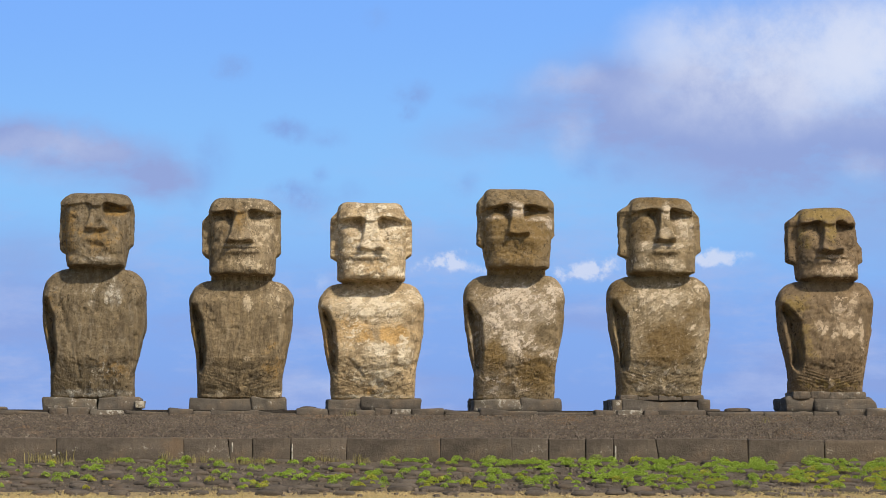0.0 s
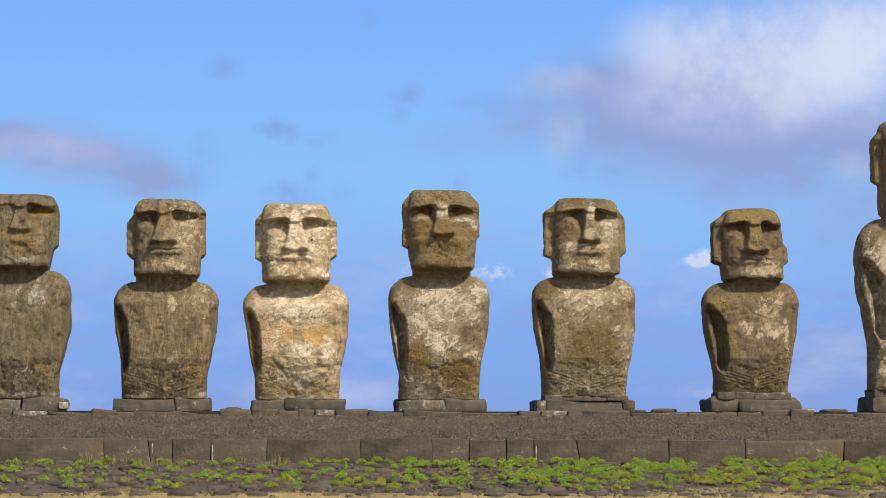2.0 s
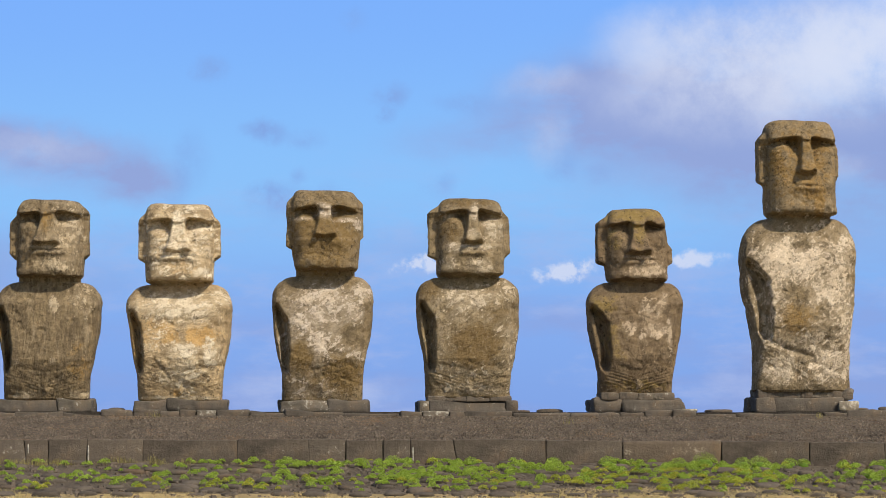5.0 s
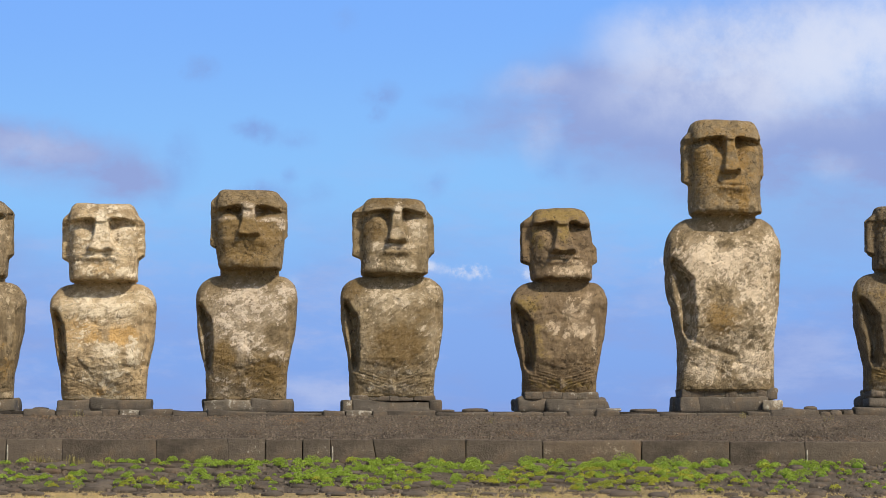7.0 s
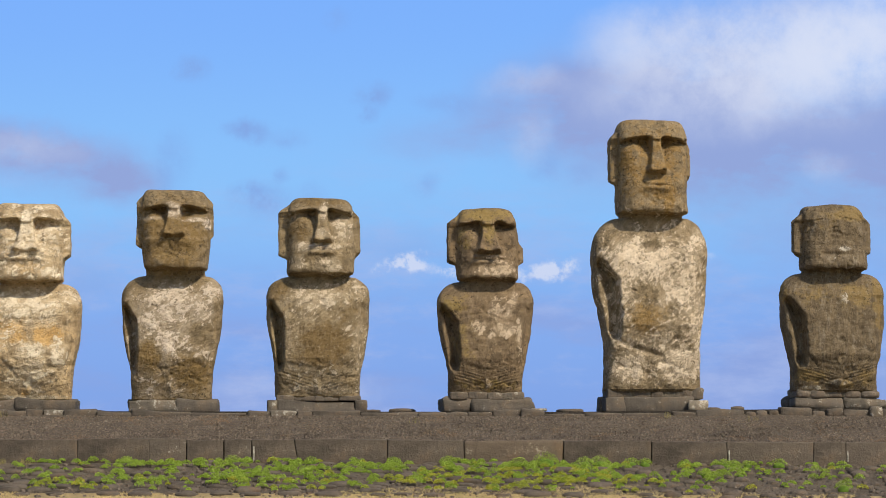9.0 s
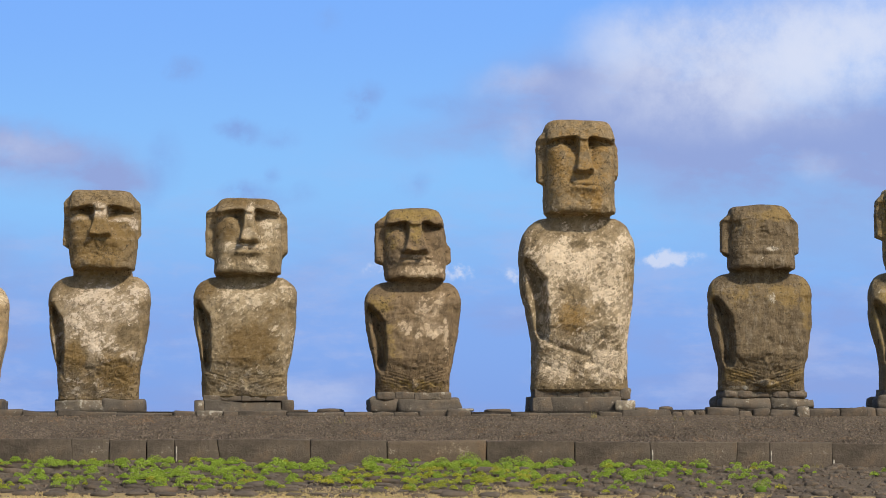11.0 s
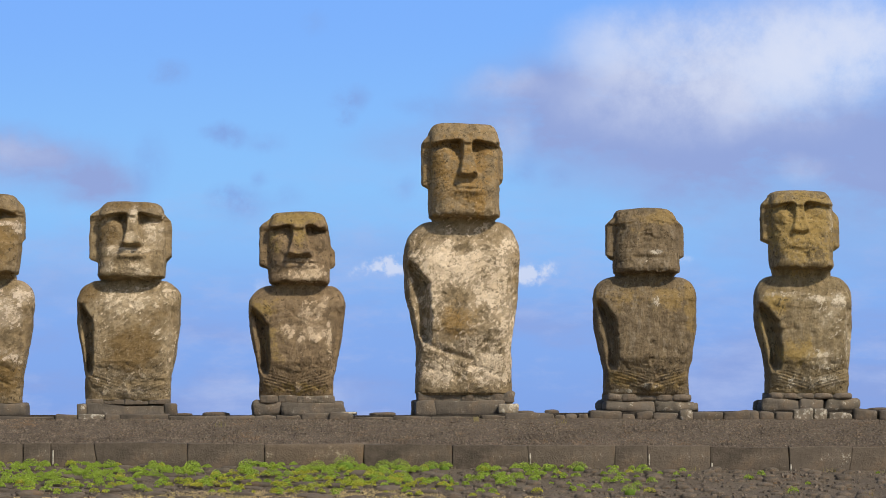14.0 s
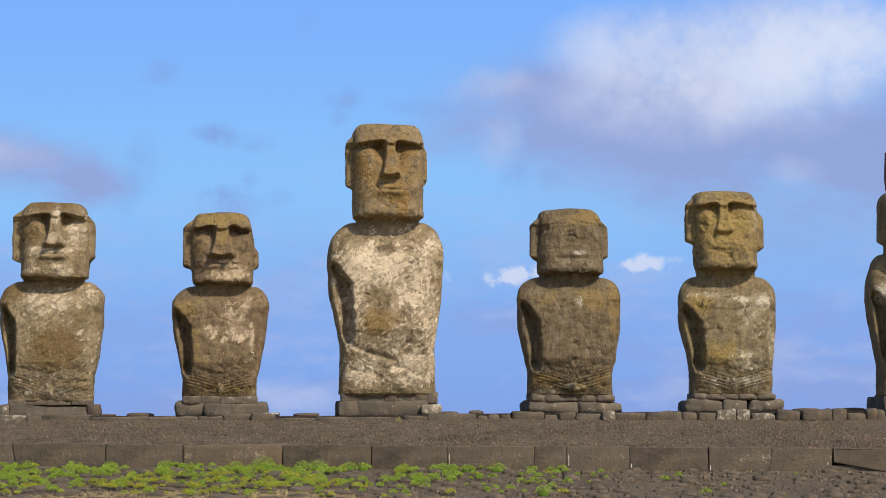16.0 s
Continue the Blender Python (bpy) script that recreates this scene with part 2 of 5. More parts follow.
def block_points(size, edge, rough, seed, n=6):
    """A squared block with worn edges of that radius."""
    v, f = CUBES[n]
    half = np.array(size) / 2
    edge = min(edge, half.min() * 0.9)
    steps = np.round((np.abs(v) * n / 2), 3)
    if n == 6:
        p = np.where(steps > 2.5, half, np.where(steps > 1.5, half - 0.4 * edge, np.where(steps > 0.5, half - 1.3 * edge, 0)))
        p = np.where((steps > 0.5) & (steps < 1.5), np.maximum(p, half * 0.4), p)
    else:
        p = np.where(steps > 1.5, half, np.where(steps > 0.5, half - 0.8 * edge, 0))
    p = p * np.sign(v)
    inner = np.clip(p, -(half - edge), half - edge)
    d = p - inner
    ln = np.linalg.norm(d, axis=1)[:, None]
    p = np.where(ln > 1e-6, inner + d / np.maximum(ln, 1e-6) * np.minimum(ln, edge), p)
    out = v / np.linalg.norm(v, axis=1)[:, None]
    return p + out * (rough * (fbm(p, 1.7, 2, seed) + 0.6 * value_noise(p, 7.0, seed + 2)))[:, None], f


def block_mesh(name, size, edge, rough, seed, mat, n=6):
    p, f = block_points(size, edge, rough, seed, n)
    return mesh_of(name, p, f, mat)


def stone_mesh(name, size, power, n, rough, seed, mat):
    p, f = stone_points(size, power, n, rough, seed)
    return mesh_of(name, p, f, mat)


def scatter(name, shapes, places, mat, flat=False):
    """One mesh of many small pieces; places: rows of x, y, z, size x, y, z, turn, kind of shape."""
    rows = np.asarray(places, dtype=float)
    kinds = rows[:, 7].astype(int) % len(shapes)
    vs, fs, base = [], [], 0
    for k, (v, f) in enumerate(shapes):
        r = rows[kinds == k]
        if not len(r):
            continue
        c, s = np.cos(r[:, 6])[:, None], np.sin(r[:, 6])[:, None]
        p = v[None] * r[:, None, 3:6]
        q = np.stack([p[..., 0] * c - p[..., 1] * s, p[..., 0] * s + p[..., 1] * c, p[..., 2]], -1) + r[:, None, :3]
        vs.append(q.reshape(-1, 3))
        fs.append((f[None] + (base + len(v) * np.arange(len(r)))[:, None, None]).reshape(-1, f.shape[1]))
        base += len(v) * len(r)
    return mesh_of(name, np.concatenate(vs), np.concatenate(fs), mat, flat)


# ---- ground ----
def ground_height(y):
    """Height of the ground at that distance in front of (minus) or behind the platform's front."""
    return float(np.interp(y, (-9.0, -7.0, -5.2, -5.0, 0.0, 1.0, 9.0, 16.0), (0.0, 0.13, 0.385, 0.30, 0.85, 0.9, 0.9, 0.0)))


ys = (-1200, -300, -120, -80, -60, -40, -25, -16, -12, -9, -8, -7, -6, -5.2, -5, -4, -3, -2, -1, 0, 1, 9, 12, 16, 30, 80, 250, 516)
xs = (-1100, -400, -150, -60, *range(-40, 62, 3), 90, 200, 500, 1100)
gv, gf = [], []
for y in ys:
    for x in xs:
        w = grown(x, y, ground_height(y))
        gv.append((w.x, w.y, w.z + (0.0 if -10 < y < 16 else 0.05 * math.sin(x * 0.21) * math.cos(y * 0.17))))
nx = len(xs)
for j in range(len(ys) - 1):
    for i in range(nx - 1):
        gf.append((j * nx + i, j * nx + i + 1, (j + 1) * nx + i + 1, (j + 1) * nx + i))
tagged(new("ground", mesh_of("ground", gv, gf, MAT_FIELD)), "dry straw-coloured grass field in front of the platform", "ground", kind="structure")


def slab_strip(name, profile, x0, x1, mat, step=1.0, wobble=0.0):
    """A long body along the platform with that side profile (rows of y, z, clockwise)."""
    n = int((x1 - x0) / step) + 1
    v, f, k = [], [], len(profile)
    for i in range(n):
        x = x0 + (x1 - x0) * i / (n - 1)
        for j, (y, z) in enumerate(profile):
            v.append(grown(x, y, z + wobble * noise.noise(Vector((x * 0.8, y * 1.3, 0))))[:])
    for i in range(n - 1):
        for j in range(k):
            a, b = i * k + j, i * k + (j + 1) % k
            f.append((a, b, b + k, a + k))
    for i, turn in ((0, 1), (n - 1, -1)):
        ring = list(range(i * k, i * k + k))[::turn]
        mid = [sum(v[j][a] for j in ring) / k for a in range(3)]
        start = len(v)
        v.extend([tuple(mid)] * k)
        f.extend([(ring[j], ring[(j + 1) % k], start + (j + 1) % k, start + j) for j in range(k)])
    return mesh_of(name, v, f, mat, True)


# the platform: rubble core, sloping scoria bed, level top
core = tagged(new("platform", slab_strip("platform", [(0.25, 0.6), (0.25, 1.58), (2.75, 2.2), (2.8, 2.40), (8.2, 2.42), (8.6, 0.3)], -22, 40, MAT_CORE)),
              "long raised stone platform of dark basalt rubble", "platform", kind="structure")
ramp = tagged(new("ramp", slab_strip("ramp", [(0.30, 1.40), (0.30, 1.63), (1.0, 1.82), (1.8, 2.05), (2.70, 2.30), (2.70, 2.1)], -22, 40, MAT_RAMP, 0.5, 0.02)),
              "sloping bed of dark brown scoria gravel on the platform", "ramp", kind="structure")
apron = tagged(new("pavement", slab_strip("pavement", [(-5.15, 0.1), (-5.15, 0.385), (-5.0, 0.405), (-2.5, 0.735), (0.1, 1.06), (0.1, 0.7)], -22, 40, MAT_APRON, 0.5, 0.03)),
               "stony dark soil apron set with beach boulders", "pavement", kind="structure")

# ---- sky ----
def sky_material():
    m = Mat("sky_and_cloud")
    sep = m.n.new("ShaderNodeSeparateXYZ")
    m.l.new(m.co, sep.inputs[0])
    z = sep.outputs["Z"]
    col = m.mix(m.ramp(z, 0, 30), (0.218, 0.362, 0.775), (0.232, 0.410, 0.85))
    col = m.mix(m.ramp(z, 25, 62), col, (0.262, 0.545, 0.960))
    col = m.mix(m.ramp(z, 55, 110), col, (0.205, 0.440, 0.975))
    col = m.mix(m.ramp(z, 120, 380), col, (0.10, 0.26, 0.75))
    # positions warped so that the clouds have torn edges
    wob = m.n.new("ShaderNodeTexNoise")
    wob.inputs["Scale"].default_value, wob.inputs["Detail"].default_value, wob.inputs["Roughness"].default_value = 0.045, 6, 0.6
    m.l.new(m.co, wob.inputs["Vector"])
    off = m.n.new("ShaderNodeVectorMath")
    off.operation = "MULTIPLY_ADD"
    m.l.new(wob.outputs["Color"], off.inputs[0])
    off.inputs[1].default_value, off.inputs[2].default_value = (17, 0, 11), (-8.5, 0, -5.5)
    pos = m.n.new("ShaderNodeVectorMath")
    m.l.new(m.co, pos.inputs[0])
    m.l.new(off.outputs[0], pos.inputs[1])

    def bank(blobs):
        total = None
        for x, h, rx, rz, amount in blobs:
            s = m.n.new("ShaderNodeVectorMath")
            s.operation = "SUBTRACT"
            m.l.new(pos.outputs[0], s.inputs[0])
            s.inputs[1].default_value = (x, 0, h)
            d = m.n.new("ShaderNodeVectorMath")
            d.operation = "MULTIPLY"
            m.l.new(s.outputs[0], d.inputs[0])
            d.inputs[1].default_value = (1 / rx, 0, 1 / rz)
            g = m.n.new("ShaderNodeVectorMath")
            g.operation = "LENGTH"
            m.l.new(d.outputs[0], g.inputs[0])
            part = m.ramp(g.outputs["Value"], 1.0, 0.0, 0.0, amount)
            total = part if total is None else m.math("ADD", total, part)
        return total

    wisps = m.noise(0.035, 7, 0.62, stretch=(1, 1, 2.2))
    soft = m.math("MULTIPLY", bank(CLOUD_SHADED), m.ramp(wisps, 0.25, 0.7, 0.45, 1.15))
    bits = m.math("MULTIPLY", bank(CLOUD_BITS), m.ramp(m.noise(0.09, 7, 0.65), 0.3, 0.6, 0.2, 1.1))
    col = m.mix(m.math("MINIMUM", bits, 0.9), col, (0.225, 0.385, 0.775))
    haze = m.math("MULTIPLY", m.ramp(m.noise(0.018, 8, 0.62, stretch=(1, 1, 3.2)), 0.42, 0.66, 0.0, 0.75), m.ramp(z, 70, 18))
    col = m.mix(m.math("MINIMUM", soft, 0.95), col, (0.290, 0.375, 0.69))
    col = m.mix(haze, col, (0.275, 0.370, 0.715))
    veil = m.math("MULTIPLY", m.ramp(m.noise(0.03, 8, 0.65, stretch=(1, 1, 3.0)), 0.46, 0.70, 0.0, 0.72), m.ramp(z, 80, 25))
    col = m.mix(veil, col, (0.375, 0.48, 0.81))
    lit = m.math("MULTIPLY", bank(CLOUD_LIT), m.ramp(m.noise(0.032, 9, 0.66), 0.32, 0.66, 0.22, 1.2))
    thick = m.math("SUBTRACT", 1.0, m.math("POWER", 0.24, lit))
    col = m.mix(m.math("MULTIPLY", thick, 0.92), col, (0.72, 0.77, 0.92))
    puff = m.math("MULTIPLY", bank(CLOUD_PUFFS), m.ramp(m.noise(0.11, 9, 0.66), 0.34, 0.66, 0.1, 1.7))
    col = m.mix(m.ramp(puff, 0.16, 0.95, 0.0, 0.85), col, (0.64, 0.71, 0.90))
    m.n.remove(m.b)
    em = m.n.new("ShaderNodeEmission")
    m.l.new(col, em.inputs[0])
    m.l.new(em.outputs[0], m.n["Material Output"].inputs[0])
    return m.m


# clouds on the sky sheet: centre, height, half-width, half-height, density
CLOUD_SHADED = [(-95.3, 69.8, 33.8, 9.2, 1.0), (-78.8, 65.8, 26.6, 9.8, 1.0), (-65.7, 61.5, 13.3, 7.5, 0.8), (-117.7, 72.9, 33.8, 9.2, 0.9), (67.9, 77.9, 58.6, 30.2, 1.0), (91.6, 62.1, 42.6, 21.3, 0.9), (39.0, 79.2, 35.5, 16.0, 0.8), (8.7, 72.0, 24.9, 7.1, 0.5), (23.2, 76.6, 21.3, 12.4, 0.5), (120.5, 71.3, 35.5, 28.4, 0.9), (-99.2, 42.4, 19.5, 10.7, 0.6), (-76.9, 38.4, 16.0, 7.1, 0.35), (66.6, 84.5, 35.5, 17.8, 0.4), (94.2, 101.6, 46.2, 14.2, 0.5)]
CLOUD_LIT = [(79.7, 91.7, 37.3, 15.1, 1.0), (94.2, 88.5, 30.2, 19.5, 0.8), (60.0, 95.0, 24.9, 12.4, 0.6), (67.9, 81.9, 33.8, 12.4, 0.5), (28.4, 73.3, 8.0, 9.8, 0.25), (29.7, 84.5, 16.0, 6.2, 0.3), (107.4, 92.4, 28.4, 16.0, 0.9), (-92.6, 69.4, 26.6, 6.2, 0.25), (99.5, 64.8, 8.9, 5.3, 0.22), (-21.6, 13.4, 35.5, 5.3, 0.2), (99.5, 101.0, 37.3, 12.4, 0.55), (112.6, 96.4, 26.6, 16.0, 0.6), (81.1, 100.3, 21.3, 8.9, 0.3)]
CLOUD_PUFFS = [(1.4, 42.9, 10.6, 4.9, 1), (-3.2, 41.3, 11.1, 3.8, 0.47), (38.3, 43.7, 8.9, 4.3, 1), (31.1, 41.9, 11.1, 2.8, 0.76), (64.6, 44.2, 9.4, 3.6, 0.76), (59.4, 43.4, 6.6, 2.8, 0.47), (-29.5, 39.8, 11.1, 4.9, 0.28), (15.0, 40.2, 9.4, 3.6, 1)]
CLOUD_BITS = [(-7.8, 82.5, 7.5, 4.6, 1.0), (-8.7, 78.2, 3.6, 2.5, 0.7), (-49.0, 88.2, 6.0, 4.3, 0.8), (-35.8, 74.0, 7.1, 3.6, 0.9), (-26.8, 72.0, 6.4, 3.2, 0.5), (-33.4, 58.2, 10.7, 6.0, 0.9), (-37.4, 60.8, 5.3, 3.9, 0.5), (-53.8, 66.7, 7.1, 10.7, 0.4), (-57.8, 60.8, 5.3, 7.1, 0.5), (-17.0, 99.6, 4.6, 3.6, 0.4), (4.1, 62.1, 6.0, 3.6, 0.5), (-28.2, 64.1, 3.2, 2.8, 0.5), (-21.6, 59.5, 7.1, 3.6, 0.4), (11.3, 80.6, 10.7, 4.3, 0.5), (33.7, 66.1, 7.1, 4.3, 0.5), (42.9, 64.8, 5.3, 2.8, 0.4)]
SKY_Y = 585.0
tagged(new("backdrop", mesh_of("backdrop", [(-560, SKY_Y, -5), (580, SKY_Y, -5), (580, SKY_Y, 420), (-560, SKY_Y, 420)], [(0, 1, 2, 3)], sky_material(), True)),
       "blue sky with white and lavender clouds", "sky", kind="structure")


# ---- the statues ----
def blobs_at(x, z, blobs):
    out = np.zeros_like(x)
    for bx, bz, rx, rz, amount in blobs:
        d = ((x - bx) / (rx * 1.15)) ** 2 + ((z - bz) / (rz * 1.15)) ** 2
        out = np.maximum(out, amount * np.exp(-0.9 * d ** 1.4))
    return out


def statue(spec, mat, label, yaw=4.0, seed=1, worn=0.0, fingers=1.0, around=244, up=350):
    """One carved figure as a single mesh: sections lofted over its levels, the carving pressed into the front."""
    L, S = spec["level"], spec["span"]
    top, brow, nose_z, mouth, chin, neck = L["top"], L["brow"], L["nose"], L["mouth"], L["chin"], L["neck"]
    sh, el, fo, wa = L["shoulder"], L["elbow"], L["forearm"], L["waist"]
    s = (S["shoulder"][1] - S["shoulder"][0]) / 2.8
    h = (S["brow"][1] - S["brow"][0]) / 1.85
    # rows of height, closer together in the head
    low = 1.30 * wa + 0.12
    z_rows = np.concatenate([np.linspace(0, low, int(up * 0.24)), np.linspace(low, neck, int(up * 0.32))[1:], np.linspace(neck, top - 0.125, int(up * 0.44))[1:]])
    shrink = np.ones(len(z_rows))
    cap = np.array([(0.045, 0.985), (0.022, 0.96), (0.006, 0.92), (-0.003, 0.85), (-0.008, 0.7), (-0.012, 0.5), (-0.014, 0.3), (-0.015, 0.12), (-0.015, 0.01)])
    foot = np.array([(-0.05, 0.5), (-0.05, 0.96), (0.0, 0.985)])
    z_rows = np.concatenate([foot[:, 0], z_rows, top - 0.045 - cap[:, 0]])
    shrink = np.concatenate([foot[:, 1], shrink, cap[:, 1]])

    def side(k):
        st = [(0, S["base"][k]), (wa * 0.5, S["base"][k] * 0.5 + S["waist"][k] * 0.5), (wa, S["waist"][k]), (fo, S["forearm"][k]), (el, S["elbow"][k]), ((el + sh) / 2, S["elbow"][k] * 0.4 + S["shoulder"][k] * 0.6), (sh, S["shoulder"][k])]
        body = np.interp(z_rows, [a for a, _ in st], [b for _, b in st])
        ker = np.ones(9) / 9
        pad = np.concatenate([np.full(4, body[0]), body, np.full(4, body[-1])])
        body = np.convolve(pad, ker, "valid")
        t = np.clip((z_rows - sh) / (neck - sh), 0, 1)
        round_sh = S["neck"][k] + (S["shoulder"][k] - S["neck"][k]) * np.sqrt(np.clip(1 - t ** 2.3, 0, 1))
        out = np.where(z_rows < sh, body, round_sh)
        head = np.interp(z_rows, [chin, chin + 0.05, (chin + nose_z) / 2, (nose_z + brow) / 2, brow, (brow + top) / 2, top],
                         [S["jaw"][k] * 0.97, S["jaw"][k], S["jaw"][k] * 0.5 + S["cheek"][k] * 0.5, S["cheek"][k], S["brow"][k], S["crown"][k] * 0.45 + S["brow"][k] * 0.55, S["crown"][k]])
        cut = np.clip((z_rows - top + 0.34) / 0.34, 0, 1) ** 2.6
        mid = (S["crown"][0] + S["crown"][1]) / 2
        head = head + (mid - head) * 0.13 * cut
        w = smooth(chin - 0.03, chin + 0.03, z_rows)
        return np.where(z_rows > neck, S["neck"][k] * (1 - w) + head * w, out)

    xl, xr = side(0), side(1)
    front = np.interp(z_rows, [0, wa * 0.6, fo, el, sh, (sh + neck) / 2, neck - 0.02], np.array([0.62, 0.78, 0.98, 0.92, 0.80, 0.62, 0.46]) * s)
    head_front = np.interp(z_rows, [chin, chin + 0.1, mouth, nose_z, brow, top], np.array([1.00, 1.02, 0.95, 0.86, 0.74, 0.50]) * h)
    w = smooth(chin - 0.03, chin + 0.03, z_rows)
    front = np.where(z_rows > neck - 0.02, 0.45 * s * (1 - w) + head_front * w, front)
    back = np.interp(z_rows, [0, fo, el, sh, neck, chin, brow, top], np.array([0.62, 0.70, 0.72, 0.68, 0.50, 0.45, 0.42, 0.34]) * s)
    power = np.interp(z_rows, [0, fo, sh, neck, chin, chin + 0.1, top], [5.5, 6.0, 4.5, 3.0, 4.2, 4.2, 3.6])

    n_front = int(around * 0.66)
    ang = np.concatenate([np.linspace(math.pi, 2 * math.pi, n_front, endpoint=False), np.linspace(0, math.pi, around - n_front, endpoint=False)])
    Z, A = np.meshgrid(z_rows, ang, indexing="ij")
    P = np.where(np.sin(A) > 0, 2.3, power[:, None])
    r = (np.abs(np.cos(A)) ** P + np.abs(np.sin(A)) ** P) ** (-1 / P)
    u, v = r * np.cos(A), r * np.sin(A)
    cx, hw = (xl + xr)[:, None] / 2, (xr - xl)[:, None] / 2
    k = shrink[:, None]
    X = cx + hw * u * k
    Y = np.where(v < 0, v * front[:, None], v * back[:, None]) * k
    # fit the outline, as seen from the bearing at which it was taken, to the spans
    T = radians(yaw + spec["bearing"])
    cT, sT = math.cos(T), math.sin(T)
    xv, yv = X * cT - Y * sT, X * sT + Y * cT
    lo, hi = xv.min(1, keepdims=True), xv.max(1, keepdims=True)
    mid_span, half_span = cx, hw * k
    xv = (xv - lo) / (hi - lo) * 2 * half_span + mid_span - half_span
    X, Y = xv * cT + yv * sT, -xv * sT + yv * cT
    wf = smooth(0.2, 0.7, -v) * (k > 0.95)
    cx = (X.max(1) + X.min(1))[:, None] / 2
    q = (X - cx) / hw
    aq = np.abs(q)
    pts = np.stack([X.ravel(), Y.ravel(), Z.ravel()], 1)
    rough_low = fbm(pts, 1.5, 2, seed).reshape(X.shape)
    ragged = fbm(pts, 4.5, 3, seed + 9).reshape(X.shape)

    F = np.zeros_like(X)
    head = smooth(chin - 0.02, chin + 0.04, Z)
    keep = 1 - worn
    look_of = spec.get("face", {})
    eye = np.where(X < 0, look_of.get("eyes", (1, 1))[0], look_of.get("eyes", (1, 1))[1])
    lips, wings = look_of.get("lips", 1.0), look_of.get("wings", 1.0)
    # brow ridge and eye hollows
    nx, nw, nh = spec["nose"]
    nx = nx - 0.86 * h * sT
    dn = np.abs(X - nx)
    arch = brow + 0.02 * h - 0.26 * np.clip(aq - 0.32, 0, 1) ** 1.4 * h - 0.10 * h * smooth(0.8 * nw, 0.2 * nw, dn) + 0.022 * ragged + 0.02 * rough_low
    ridge = smooth(-0.05, 0.04, Z - arch) * (1 - 0.6 * smooth(arch + 0.08, top, Z))
    F += 0.10 * h * keep * ridge * head
    # the sockets are deepest right under the brow and run out into flat cheeks
    below = arch - Z
    reach = 0.34 * h + 0.22 * h * smooth(2.2 * nw, 0.8 * nw, dn)
    hollow = smooth(-0.02, 0.035, below) * (1 - smooth(0.05, 1.0, below / reach)) * smooth(0.95, 0.78, aq) * smooth(nw * 0.42, nw * 0.72, dn)
    F -= (0.33 - 0.17 * smooth(nw, 2.6 * nw, dn)) * h * keep * eye * hollow * head
    lid = np.exp(-((below - 0.20 * h) / 0.045) ** 2) * smooth(0.82, 0.62, aq) * smooth(nw * 0.6, nw * 0.95, dn)
    F += 0.03 * keep * eye * lid * head
    # cheeks fall back towards the ears
    F -= 0.10 * h * smooth(0.55, 0.98, aq) ** 1.5 * smooth(chin + 0.1, chin + 0.3, Z) * (1 - smooth(brow - 0.1, brow, Z)) * head
    # nose: widens downwards, cut off square, flared nostrils
    t = np.clip((brow - Z) / (brow - nose_z), 0, 1)
    width = nw * (0.52 + 0.60 * t ** 1.7)
    cut = smooth(nose_z - 0.07, nose_z + 0.06, Z + 0.015 * ragged - 0.05 * (dn / width) ** 2) * (1 - smooth(brow - 0.08, brow + 0.12, Z))
    F += keep * 1.15 * nh * (0.36 + 0.64 * t) * smooth(1.0, 0.74, dn / width) * cut * head
    for sgn in (-1, 1):
        flare = np.exp(-(((X - nx - sgn * nw * 0.72) / (nw * 0.38)) ** 2 + ((Z - nose_z - 0.08) / 0.09) ** 2))
        F += keep * wings * nh * 0.60 * flare * head
    # lips and chin
    off = np.abs(X - nx)
    mw = smooth(1.75 * nw, 0.7 * nw, off)
    mouth = mouth - 0.015 * (off / (1.5 * nw)) ** 2
    F += lips * keep * 0.065 * h * np.exp(-((Z - mouth - 0.065) / 0.055) ** 2) * mw * head
    F += lips * keep * 0.055 * h * np.exp(-((Z - mouth + 0.09) / 0.07) ** 2) * mw * head
    F -= lips * keep * 0.03 * h * np.exp(-((Z - mouth + 0.01) / 0.03) ** 2) * mw * head
    F += keep * 0.07 * h * np.exp(-((Z - mouth + 0.02) / 0.17) ** 2) * smooth(2.3 * nw, 0.8 * nw, off) * head
    F += 0.05 * h * np.exp(-((Z - (chin * 0.75 + mouth * 0.25)) / 0.14) ** 2) * smooth(0.9, 0.4, aq) * head
    # the worn face: broken hollows in place of carving
    F -= worn * 0.02 * np.abs(ragged) * head
    # arms held to the sides, the chest and belly proud of them
    trunk = 1 - smooth(neck - 0.1, neck, Z)
    fall = np.clip((sh + 0.05 - Z) / (sh - wa), 0, 1)
    inner = spec.get("recess", 0.68)
    inner = np.interp(fall, (0, 0.06, 0.30, 0.72, 1), (0.95, 0.88, inner, inner + 0.03, inner + 0.13))
    inner = np.where(q < 0, inner, 0.79 + 0.06 * fall) + 0.012 * ragged
    arm = smooth(wa - 0.05, wa + 0.30, Z) * (1 - smooth(sh - 0.30, sh + 0.05, Z))
    lop = np.where(q < 0, spec.get("deep", 1.0), 0.24)
    F -= 0.60 * s * lop * smooth(inner - 0.04, inner + 0.05, aq) * arm * trunk
    F += 0.40 * s * lop ** 1.2 * smooth(np.minimum(inner + 0.06, 0.90), 0.96, aq) * arm * trunk
    F += 0.10 * s * np.exp(-((q / 0.6) ** 2 + ((Z - fo) / 0.6) ** 2)) * trunk
